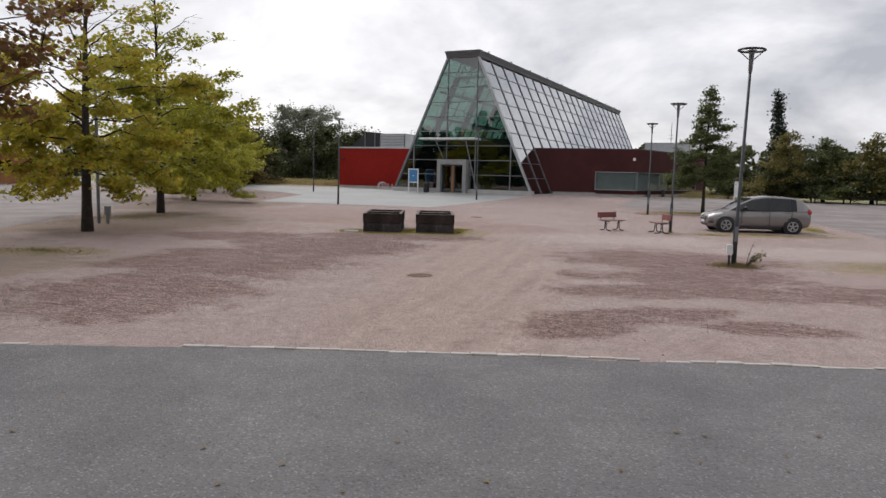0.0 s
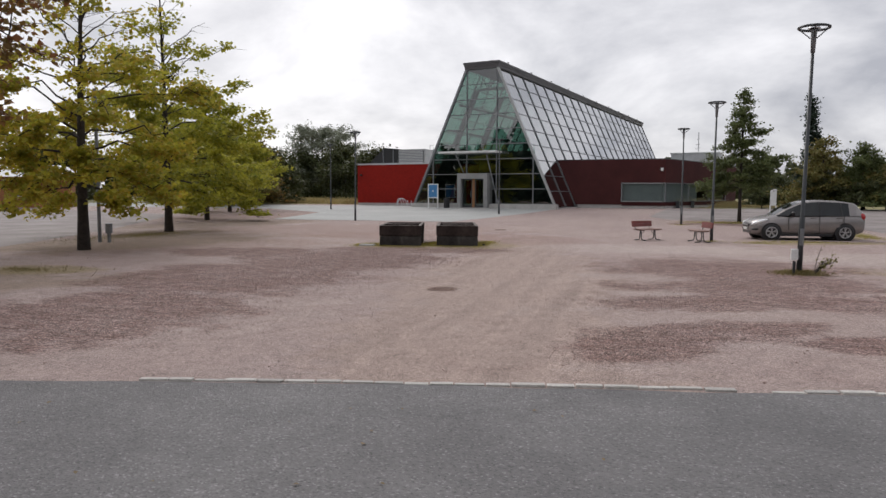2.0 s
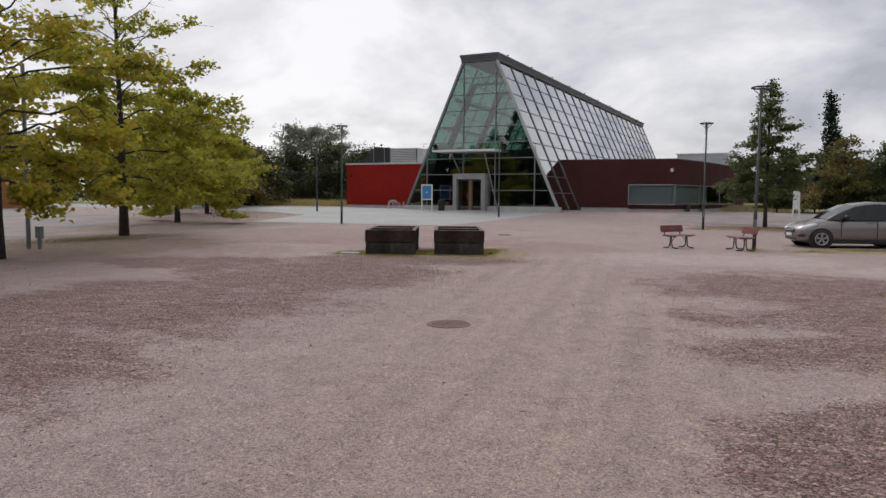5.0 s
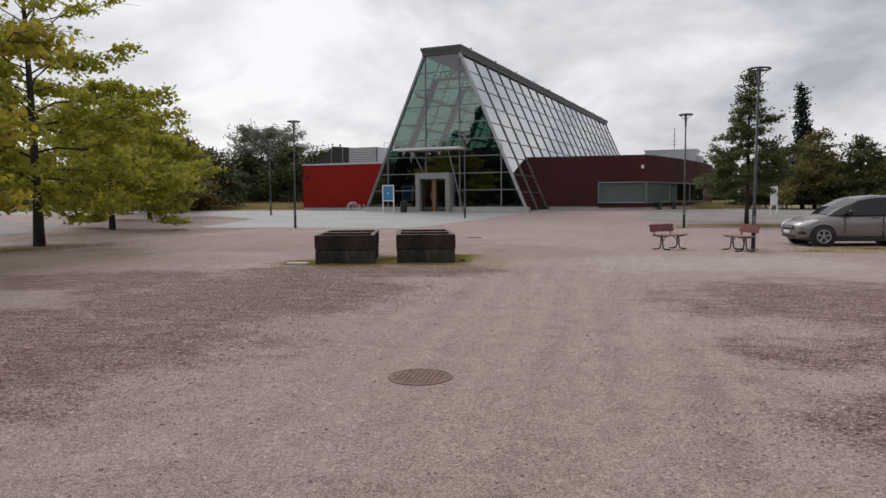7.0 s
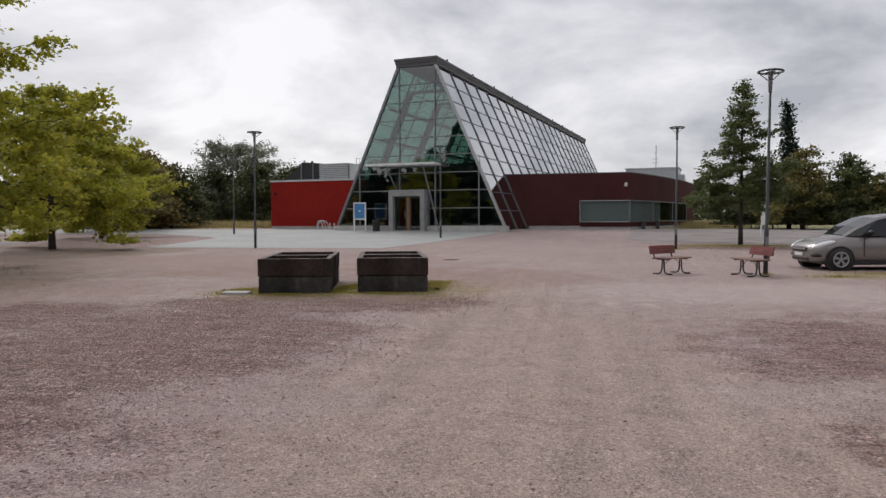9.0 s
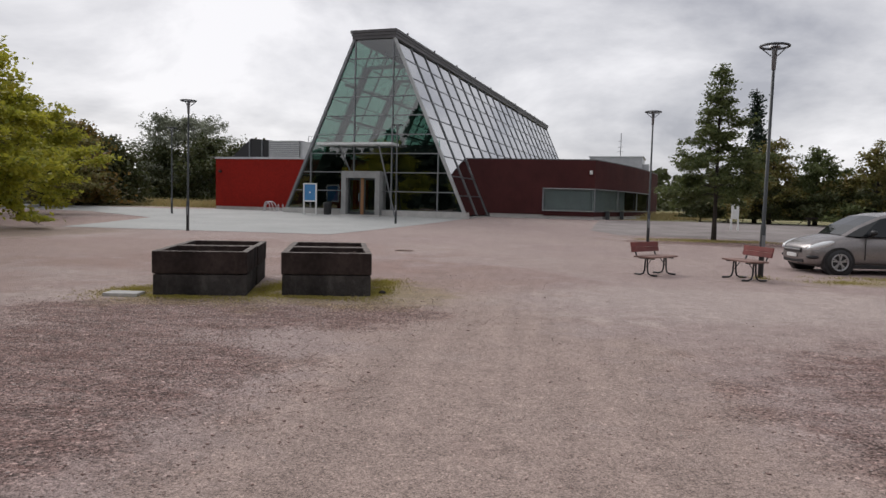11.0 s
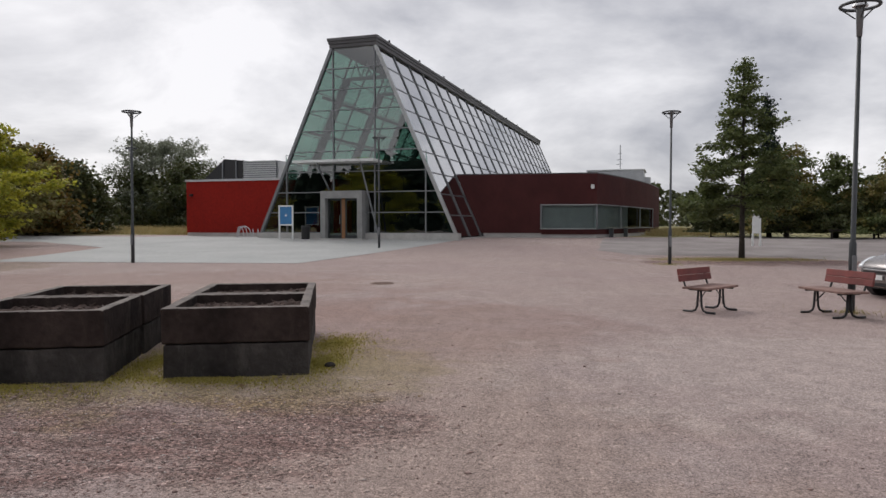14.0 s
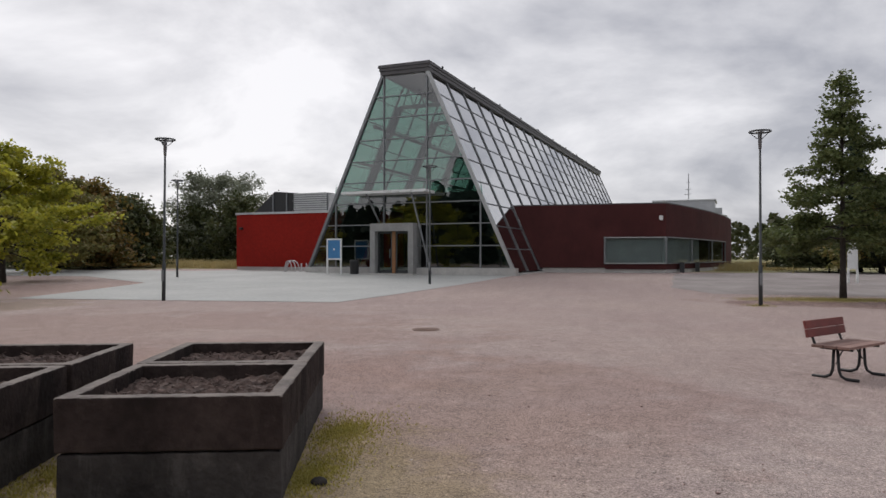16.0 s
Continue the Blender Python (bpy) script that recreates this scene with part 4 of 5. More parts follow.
# ---- parked car ----
def parked_car(m, paint, label):
    car = thing("car", m, label, "car")
    # outline of the body from the side: x back from the nose, lower and upper edges, half width
    st = [(0.12, 0.36, 0.60, 0.40), (0.15, 0.27, 0.70, 0.58), (0.26, 0.22, 0.80, 0.74), (0.55, 0.20, 0.92, 0.86), (0.95, 0.20, 1.02, 0.90), (1.45, 0.20, 1.07, 0.91),
          (2.2, 0.20, 1.09, 0.915), (3.0, 0.20, 1.12, 0.915), (3.7, 0.20, 1.15, 0.905), (4.15, 0.22, 1.15, 0.88), (4.42, 0.28, 1.11, 0.80), (4.50, 0.42, 0.98, 0.68)]
    bm = bmesh.new()
    rings = []
    for x, lo, hi, w in st:
        h = hi - lo
        prof = [(0, lo), (w * 0.80, lo), (w * 0.97, lo + h * 0.12), (w, lo + h * 0.40), (w * 0.985, lo + h * 0.68), (w * 0.93, lo + h * 0.90), (w * 0.80, hi), (0, hi + 0.025)]
        full = prof + [(-a, b) for a, b in prof[-2:0:-1]]
        rings.append([bm.verts.new((x, a, b)) for a, b in full])
    n = len(rings[0])
    for i in range(len(rings) - 1):
        for k in range(n):
            bm.faces.new((rings[i][k], rings[i][(k + 1) % n], rings[i + 1][(k + 1) % n], rings[i + 1][k]))
    bm.faces.new(rings[0][::-1])
    bm.faces.new(rings[-1])
    bmesh.ops.recalc_face_normals(bm, faces=bm.faces[:])
    body = smooth(part("body", bm, paint, car))
    sub = body.modifiers.new("round", "SUBSURF")
    sub.levels = sub.render_levels = 1
    # cabin: glazed sides under a painted roof, with pillars between the windows
    cab = [(1.08, 0.60, 1.04, 0.74), (1.42, 0.70, 1.29, 0.86), (1.96, 0.70, 1.55, 0.885), (2.36, 0.69, 1.63, 0.885), (2.66, 0.69, 1.655, 0.885), (2.74, 0.69, 1.655, 0.885),
           (3.50, 0.67, 1.625, 0.875), (3.56, 0.665, 1.62, 0.872), (3.82, 0.65, 1.59, 0.86), (4.10, 0.635, 1.53, 0.84), (4.44, 0.70, 1.12, 0.78)]
    fill = ["front", "front", "side", "side", "black", "side", "black", "side", "paint", "rear"]
    bm = bmesh.new()
    rings = []
    for x, wt, zt, wb in cab:
        zb = 1.02
        rings.append([bm.verts.new(p) for p in ((x, -wb, zb), (x, -wt, zt - 0.06), (x, -wt * 0.88, zt), (x, 0, zt + 0.025), (x, wt * 0.88, zt), (x, wt, zt - 0.06), (x, wb, zb))])
    for i in range(len(rings) - 1):
        for k in range(6):
            f = bm.faces.new((rings[i][k], rings[i][k + 1], rings[i + 1][k + 1], rings[i + 1][k]))
            side_face, edge = k in (0, 5), k in (1, 4)
            glass = (fill[i] == "front" and not edge) or (fill[i] == "side" and side_face) or (fill[i] == "rear" and k in (2, 3))
            f.material_index = 0 if glass else (2 if fill[i] == "black" and side_face else 1)
    bmesh.ops.recalc_face_normals(bm, faces=bm.faces[:])
    part("cabin", bm, [CARGLASS, paint, BLACK], car, "dark tinted windows under the roof")
    for s in (-1, 1):
        bm = bmesh.new()
        bmesh.ops.create_uvsphere(bm, u_segments=12, v_segments=8, radius=1, matrix=Matrix.Translation((1.62, s * 1.02, 1.13)) @ Matrix.Diagonal((0.075, 0.125, 0.07, 1)))
        bar(bm, (1.64, s * 0.86, 1.04), (1.64, s * 1.0, 1.10), 0.09, 0.05)
        smooth(part("wing_mirror", bm, BLACK, car, "black wing mirror"))
        bm = bmesh.new()
        bmesh.ops.create_uvsphere(bm, u_segments=14, v_segments=8, radius=1, matrix=Matrix.Translation((0.44, s * 0.725, 0.755)) @ pose(0, 0, 0, 0, -19, s * 24) @ Matrix.Diagonal((0.34, 0.10, 0.085, 1)))
        smooth(part("headlight", bm, HEADLIGHT, car, "clear swept-back headlight"))
        bm = bmesh.new()
        bmesh.ops.create_uvsphere(bm, u_segments=12, v_segments=8, radius=1, matrix=Matrix.Translation((4.36, s * 0.70, 0.98)) @ Matrix.Diagonal((0.12, 0.12, 0.15, 1)))
        smooth(part("tail_light", bm, TAILRED, car, "red tail light"))
        for x in (2.35, 3.35):
            part("door_handle", boxed(x, x + 0.2, s * 0.905 - 0.015, s * 0.905 + 0.015, 0.93, 0.96, 0.006), paint, car)
        for x, lo in ((1.50, 0.42), (2.68, 0.30), (3.60, 0.68)):
            part("door_seam", boxed(x - 0.006, x + 0.006, s * 0.9 - 0.02, s * 0.9 + 0.006, lo, 1.0), BLACK, car)
        part("sill", boxed(1.2, 3.2, s * 0.87 - 0.03, s * 0.87 + 0.03, 0.17, 0.27, 0.015), BLACK, car)
        for x in (0.86, 3.66):
            bm = bmesh.new()
            R = 0.33
            mt = Matrix.Translation((x, s * 0.80, R)) @ Matrix.Rotation(radians(90), 4, "X")
            bmesh.ops.create_cone(bm, cap_ends=True, segments=28, radius1=0.395, radius2=0.395, depth=0.20, matrix=mt)
            part("wheel_arch", bm, BLACK, car)
            bm = bmesh.new()
            prof = [(R - 0.10, 0.10), (R - 0.02, 0.10), (R, 0.07), (R, -0.07), (R - 0.02, -0.10), (R - 0.10, -0.10)]
            rings = [[bm.verts.new((x + r * math.cos(a * math.tau / 28), s * 0.83 + o, R + r * math.sin(a * math.tau / 28))) for r, o in prof] for a in range(28)]
            for a in range(28):
                for k in range(5):
                    bm.faces.new((rings[a][k], rings[a][k + 1], rings[(a + 1) % 28][k + 1], rings[(a + 1) % 28][k]))
            bmesh.ops.recalc_face_normals(bm, faces=bm.faces[:])
            tyre = smooth(part("wheel", bm, BLACK, car))
            bm = bmesh.new()
            yo = s * 0.91
            tube(bm, [(x + 0.215 * math.cos(a * math.tau / 24), yo, R + 0.215 * math.sin(a * math.tau / 24)) for a in range(24)], 0.022, 6, closed=True)
            for k in range(5):
                for d in (-0.17, 0.17):
                    a = k * math.tau / 5 + 0.3
                    bar(bm, (x + 0.04 * math.cos(a), yo, R + 0.04 * math.sin(a)), (x + 0.21 * math.cos(a + d), yo, R + 0.21 * math.sin(a + d)), 0.028, 0.03, hint=(0, 1, 0))
            bmesh.ops.create_cone(bm, cap_ends=True, segments=12, radius1=0.06, radius2=0.05, depth=0.04, matrix=Matrix.Translation((x, yo, R)) @ Matrix.Rotation(radians(90), 4, "X"))
            part("rim", bm, ALLOY, tyre, "pale alloy rim")
    part("number_plate", boxed(0.085, 0.105, -0.23, 0.23, 0.42, 0.52), WHITE, car)
    part("grille", boxed(0.10, 0.20, -0.40, 0.40, 0.55, 0.66, 0.012), BLACK, car)
    part("grille_bar", boxed(0.085, 0.12, -0.38, 0.38, 0.605, 0.64, 0.008), ALLOY, car)
    part("lower_grille", boxed(0.13, 0.24, -0.48, 0.48, 0.28, 0.38, 0.012), BLACK, car)
    for s in (-1, 1):
        bm = bmesh.new()
        bmesh.ops.create_uvsphere(bm, u_segments=12, v_segments=8, radius=1, matrix=Matrix.Translation((0.27, s * 0.68, 0.44)) @ pose(0, 0, 0, 0, 0, s * 40) @ Matrix.Diagonal((0.16, 0.06, 0.055, 1)))
        smooth(part("fog_light_recess", bm, BLACK, car))
    part("floor_pan", boxed(0.5, 4.1, -0.7, 0.7, 0.17, 0.3), BLACK, car)
    return car


CARPAINT = material("silver_grey_car_paint", (0.285, 0.262, 0.255), (0.262, 0.243, 0.238), 2, 0.26, 0.5, spec=0.6)
CARGLASS = material("tinted_car_window", (0.02, 0.023, 0.025), (0.016, 0.018, 0.02), 2, 0.05, 0.0, spec=0.45)
ALLOY = material("alloy_metal", (0.55, 0.55, 0.56), (0.45, 0.45, 0.46), 4, 0.35, 0.7)
HEADLIGHT = material("headlight_glass", (0.86, 0.88, 0.90), (0.74, 0.76, 0.78), 6, 0.08, 0.1, spec=0.9)
TAILRED = material("tail_light_red", (0.42, 0.03, 0.03), (0.33, 0.02, 0.02), 4, 0.2)
CARTURN = Matrix.Rotation(radians(9), 4, "Z") @ Matrix.Diagonal((0.93, 0.93, 0.90, 1))
parked_car(Matrix.Translation((3.70, 30.56, rise(5.4, 30.9))) @ CARTURN, CARPAINT, "silver-grey compact family car parked on the gravel")

# ---- things before the building ----
sign = thing("notice_board", BUILD @ Matrix.Translation((-4.85, -1.5, -0.1)), "white framed notice board with a blue panel", "notice board")
for x in (-0.42, 0.42):
    part("leg", boxed(x - 0.04, x + 0.04, -0.04, 0.04, -0.2, 2.0, 0.005), WHITE, sign)
part("top_rail", boxed(-0.38, 0.38, -0.04, 0.04, 1.92, 2.0), WHITE, sign)
part("lower_rail", boxed(-0.38, 0.38, -0.04, 0.04, 0.86, 0.94), WHITE, sign)
part("panel", boxed(-0.38, 0.38, -0.02, 0.02, 0.94, 1.92), BLUE, sign, "plain blue panel")
part("emblem", boxed(-0.06, 0.06, -0.025, -0.021, 1.38, 1.48), WHITE, sign, "small white emblem")
bin_ = thing("litter_bin", BUILD @ Matrix.Translation((-3.95, -0.9, -0.1)), "black cylindrical litter bin by the door", "litter bin")
bm = bmesh.new()
tube(bm, [(0, 0, -0.05), (0, 0, 0.75), (0, 0, 0.78), (0, 0, 0.86)], [0.23, 0.25, 0.26, 0.22], 18)
part("drum", bm, BLACK, bin_)
bm = bmesh.new()
tube(bm, [(0.26 * math.cos(a * math.tau / 18), 0.26 * math.sin(a * math.tau / 18), 0.78) for a in range(18)], 0.02, 6, closed=True)
part("rim", bm, DARKSTEEL, bin_)
rack = thing("bicycle_rack", BUILD @ Matrix.Translation((-9.2, 1.6, -0.1)), "low galvanised bicycle rack by the red wall", "bicycle rack")
for k in range(6):
    x = 0.2 + k * 0.36
    bm = bmesh.new()
    tube(bm, [(x - 0.25, 0.3, 0.0), (x - 0.1, 0.1, 0.5), (x, 0, 0.62), (x + 0.1, -0.1, 0.5), (x + 0.2, -0.3, 0.0)], 0.02, 6)
    part("hoop", bm, ZINC, rack)
for y in (-0.3, 0.3):
    bm = bmesh.new()
    tube(bm, [(-0.3, y, 0.03), (2.4, y, 0.03)], 0.025, 6)
    part("base_rail", bm, ZINC, rack)
stand = thing("bicycle_rack", BUILD @ Matrix.Translation((-9.45, 0.6, -0.1)), "pale arched stand at the end of the rack", "bicycle stand")
for k in range(3):
    bm = bmesh.new()
    tube(bm, [(0.25 * math.cos(a * math.pi / 10) * (1 + 0.4 * k) + 0.2, k * 0.25, 0.8 * math.sin(a * math.pi / 10) ** 0.7) for a in range(11)], 0.028, 8)
    part("arch", bm, ZINC, stand)
post = thing("sign_post", Matrix.Translation((7.85, 50.4, rise(7.85, 50.4))), "tall narrow white sign on two short legs", "sign")
part("board", boxed(-0.185, 0.185, -0.05, 0.05, 0.58, 1.66, 0.01), WHITE, post)
for x in (-0.17, 0.17):
    part("leg", boxed(x - 0.04, x + 0.04, -0.04, 0.04, -0.1, 0.58), WHITE, post)
bx = thing("cable_post", Matrix.Translation((-17.2, 20.1, 0)), "slim grey pole with a small cable cabinet", "pole")
bm = bmesh.new()
tube(bm, [(0, 0, -0.2), (0, 0, 5.0)], [0.06, 0.05], 10)
part("pole", bm, STEEL, bx)
part("cabinet", boxed(0.29, 0.46, -0.07, 0.07, 0.3, 0.62, 0.01), STEEL, bx)
part("cabinet_leg", boxed(0.34, 0.41, -0.04, 0.04, -0.1, 0.3), STEEL, bx)


# ---- low house beyond the parking area ----
OCHRE = material("orange_brown_boards", (0.36, 0.16, 0.06), (0.28, 0.12, 0.05), 1.5, 0.8)
PALEROOF = material("pale_sheet_roof", (0.62, 0.63, 0.64), (0.5, 0.51, 0.52), 1.0, 0.5)
house = thing("house", Matrix.Translation((-53, 50.5, rise(0, 50))) @ Matrix.Rotation(radians(40), 4, "Z"), "low orange-brown wooden house with a pale sheet roof", "house")
part("wall", boxed(-4, 4, -2.5, 2.5, -0.2, 2.7), OCHRE, house)
bm = bmesh.new()
vs = [bm.verts.new(p) for p in ((-4.4, -3.0, 2.6), (4.4, -3.0, 2.6), (4.4, 3.0, 2.6), (-4.4, 3.0, 2.6), (-4.4, 0, 3.7), (4.4, 0, 3.7))]
for q in ((0, 1, 5, 4), (2, 3, 4, 5), (0, 4, 3), (1, 2, 5), (3, 2, 1, 0)):
    bm.faces.new([vs[i] for i in q])
part("roof", bm, PALEROOF, house)
for x in (-2.6, 0.2, 2.4):
    w_ = part("window", boxed(x - 0.5, x + 0.5, -2.55, -2.5, 1.0, 2.0), DARKGLASS, house)
    part("window_frame", boxed(x - 0.56, x + 0.56, -2.6, -2.551, 0.93, 1.0), WHITE, w_)


# ---- trees ----
def quads_mesh(name, centres, sizes, rng, mat, parent, flat=0.5, aspect=0.75):
    """One mesh of many small leaf quads, folded a little along the middle."""
    n = len(centres)
    up = rng.normal(size=(n, 3))
    up[:, 2] = np.abs(up[:, 2]) + flat
    up /= np.linalg.norm(up, axis=1)[:, None]
    a = np.cross(up, rng.normal(size=(n, 3)))
    a /= np.linalg.norm(a, axis=1)[:, None] + 1e-9
    b = np.cross(up, a)
    s = sizes[:, None]
    tip, tail = centres + a * s, centres - a * s
    l, r = centres + b * s * aspect + up * s * 0.25, centres - b * s * aspect + up * s * 0.25
    verts = np.stack([tail, l, tip, r], 1).reshape(-1, 3)
    me = bpy.data.meshes.new(name)
    me.vertices.add(4 * n)
    me.vertices.foreach_set("co", verts.astype(np.float32).ravel())
    me.loops.add(4 * n)
    me.loops.foreach_set("vertex_index", np.arange(4 * n, dtype=np.int32))
    me.polygons.add(n)
    me.polygons.foreach_set("loop_start", np.arange(0, 4 * n, 4, dtype=np.int32))
    me.update(calc_edges=True)
    me.materials.append(mat)
    ob = new(name, me)
    if parent is not None:
        ob.parent = parent
    return ob


def tree(x, y, h, r, clear, mat, label, seed, leaves=14000, size=0.075, limbs=34, droop=0.25, shape="broad", trunk=0.13, spread=0.34, group="", category="tree", thin_top=0.0, tuft=0):
    rng = np.random.default_rng(seed)
    z0 = rise(x, y)
    t = thing("tree", Matrix.Translation((x, y, z0)), label, category, group)
    bend = rng.normal(size=2) * 0.03 * h
    def axis(f):
        return np.array([bend[0] * f * f, bend[1] * f * f, f * h])
    bm = bmesh.new()
    tube(bm, [axis(f) + np.array([0, 0, -0.25 if f == 0 else 0]) for f in np.linspace(0, 0.97, 9)], [trunk * (1.25 if f == 0 else 1) * (1 - 0.9 * f) + 0.01 for f in np.linspace(0, 0.97, 9)], 9)
    smooth(part("trunk", bm, BARK, t))
    pts = []
    for k in range(limbs):
        f = clear + (0.97 - clear) * (k + rng.uniform(0, 0.8)) / limbs
        g = (f - clear) / (1 - clear)
        if shape == "broad":
            reach = r * (0.55 + 0.6 * math.sin(min(1, g * 1.5 + 0.22) * math.pi * 0.5)) * (1 - g ** 1.7) ** 0.75
        elif shape == "oak":
            reach = r * (0.72 + 0.77 * g if g < 0.3 else 0.95 * (1 - (g - 0.3) / 0.7) ** 1.35 + 0.14)
        elif shape == "cone":
            reach = r * (1 - g) ** 0.8 * (0.85 + 0.3 * (g < 0.3))
        else:
            reach = r * math.sin((0.18 + 0.82 * g) * math.pi) ** 0.6
        reach *= rng.uniform(0.6, 1.18)
        if shape == "cone" and tuft:
            reach *= rng.uniform(0.65, 1.4)
        reach = max(reach, 0.25)
        az = k * 2.4 + rng.uniform(-0.5, 0.5)
        rising = (0.15 + (1.25 if shape == "oak" else 0.75) * g) * reach
        st = axis(f * 0.96)
        d = np.array([math.cos(az), math.sin(az), 0])
        line = []
        for q in np.linspace(0, 1, 6):
            line.append(st + d * reach * q + np.array([0, 0, rising * q - droop * reach * q * q * (1.6 - g)]) + rng.normal(size=3) * 0.04 * reach * (q > 0))
        bm = bmesh.new()
        rad = max(0.010, trunk * 0.27 * (1 - 0.75 * g))
        tube(bm, line, [rad * (1 - 0.85 * q) + 0.004 for q in np.linspace(0, 1, 6)], 5)
        subs = 5
        for sidx in range(subs):
            q = rng.uniform(0.3, 0.95)
            i = min(4, int(q * 5))
            p = line[i] + (line[i + 1] - line[i]) * (q * 5 - i)
            sd = d * rng.uniform(0.2, 1) + np.array([-d[1], d[0], 0]) * rng.choice([-1, 1]) * rng.uniform(0.4, 1) + np.array([0, 0, rng.uniform(-0.15, 0.45)])
            sl = reach * rng.uniform(0.22, 0.5)
            e = p + sd * sl
            tube(bm, [p, (p + e) / 2 + rng.normal(size=3) * 0.03, e], [rad * 0.4, rad * 0.25, 0.004], 4)
            pts.append((p, e, 1.0))
        pts.append((line[2], line[5], 1.5))
        part("limb", bm, BARK, t)
    w = np.array([np.linalg.norm(b - a) * c for a, b, c in pts])
    if thin_top:
        w *= np.array([1 - thin_top * min(1, max(0, ((a[2] + b[2]) / 2 / h - 0.42) / 0.40)) for a, b, c in pts]).clip(0.11, 1)
    pick = rng.choice(len(pts), size=leaves // 7, p=w / w.sum())
    A, B = np.array([p[0] for p in pts]), np.array([p[1] for p in pts])
    u = rng.uniform(0.15, 1.08, size=(len(pick), 1))
    centre = A[pick] * (1 - u) + B[pick] * u + rng.normal(size=(len(pick), 3)) * spread * np.array([0.5, 0.5, 0.32])
    if tuft:
        # sprays of leaves: flat, close-set clumps with gaps between them
        u = rng.uniform(0.25, 1.05, size=(len(pick), 1))
        centre = A[pick] * (1 - u) + B[pick] * u + rng.normal(size=(len(pick), 3)) * spread * np.array([0.42, 0.42, 0.22])
        centre = centre[:max(1, len(centre) * 7 // tuft)]
        c = np.repeat(centre, tuft, 0) + rng.normal(size=(len(centre) * tuft, 3)) * size * np.array([2.0, 2.0, 0.95])
    else:
        c = np.repeat(centre, 7, 0) + rng.normal(size=(len(centre) * 7, 3)) * size * 1.5
    c[:, 2] = np.maximum(c[:, 2], 0.35)
    quads_mesh("crown", c, size * rng.uniform(0.6, 1.25, len(c)), rng, mat, t)
    return t


YELLOWGREEN = leaf_material("yellow_green_oak_leaves", ((0.56, 0.49, 0.055), (0.62, 0.53, 0.06), (0.60, 0.30, 0.055), (0.40, 0.41, 0.05), (0.20, 0.235, 0.04)), 0.5, 0.45, 1.1)
YELLOWGREEN2 = leaf_material("fresh_green_oak_leaves", ((0.50, 0.47, 0.055), (0.58, 0.51, 0.06), (0.37, 0.38, 0.05), (0.18, 0.215, 0.04)), 0.5, 0.45, 1.1)
RUSSET = leaf_material("russet_oak_leaves", ((0.20, 0.10, 0.045), (0.30, 0.13, 0.05), (0.34, 0.25, 0.05), (0.17, 0.15, 0.04), (0.15, 0.065, 0.035)), 0.35, 0.55, 0.9)
DARKGREEN = leaf_material("dark_green_leaves", ((0.105, 0.135, 0.05), (0.165, 0.195, 0.07), (0.20, 0.225, 0.085), (0.07, 0.095, 0.04)), 0.4)
MIXED = leaf_material("green_brown_leaves", ((0.18, 0.175, 0.055), (0.25, 0.225, 0.07), (0.28, 0.185, 0.065), (0.12, 0.135, 0.045)), 0.4)
WILLOW = leaf_material("grey_green_willow_leaves", ((0.23, 0.25, 0.185), (0.31, 0.33, 0.24), (0.16, 0.175, 0.125)), 0.35)
HEDGE = leaf_material("shaded_hedge_leaves", ((0.066, 0.083, 0.033), (0.099, 0.116, 0.044), (0.110, 0.099, 0.039), (0.044, 0.057, 0.024)), 0.35)
AUTUMN = leaf_material("green_and_orange_leaves", ((0.10, 0.11, 0.035), (0.24, 0.16, 0.04), (0.33, 0.17, 0.045), (0.07, 0.085, 0.03)), 0.4)
SPRUCE = leaf_material("dark_spruce_needles", ((0.03, 0.05, 0.035), (0.05, 0.072, 0.048), (0.022, 0.038, 0.028)), 0.2)

ROW = "row of autumn oaks"
tree(-12.9, 8.2, 9.5, 3.7, 0.33, RUSSET, "oak with russet and brown autumn leaves", 11, 20000, 0.078, 40, group=ROW, trunk=0.16, tuft=16)
tree(-15.3, 17.4, 7.9, 3.2, 0.235, YELLOWGREEN, "young oak with yellow-green leaves turning orange", 12, 16500, 0.08, 44, group=ROW, thin_top=0.97, droop=0.36, shape="oak", spread=0.3, trunk=0.15, tuft=20)
tree(-19.2, 26.2, 9.6, 3.7, 0.18, YELLOWGREEN2, "young oak with bright yellow-green leaves and a thin top", 13, 21000, 0.085, 48, group=ROW, thin_top=0.975, droop=0.42, shape="oak", spread=0.34, trunk=0.15, tuft=20)
tree(-24.5, 36.5, 7.0, 3.8, 0.22, YELLOWGREEN2, "young oak with yellow-green leaves", 14, 24000, 0.10, 38, group=ROW, droop=0.4, shape="oak", tuft=18, thin_top=0.5)
tree(-29.5, 46.5, 6.4, 3.6, 0.20, YELLOWGREEN2, "young oak with yellow-green leaves", 15, 20000, 0.11, 34, group=ROW, droop=0.4, shape="oak", tuft=16)
tree(-35.0, 55.5, 6.2, 3.6, 0.14, MIXED, "dull green oak at the end of the row", 16, 14000, 0.12, 30, group=ROW, tuft=14)
tree(5.0, 43.0, 7.6, 1.62, 0.24, DARKGREEN, "dark green conical young tree beside the asphalt", 21, 19000, 0.066, 54, shape="cone", trunk=0.09, spread=0.30, droop=0.25, thin_top=0.45, tuft=20)
tree(12.6, 63, 9.4, 1.25, 0.05, SPRUCE, "tall dark spruce behind the shrubs", 22, 10000, 0.10, 70, shape="cone", droop=0.6, spread=0.14)
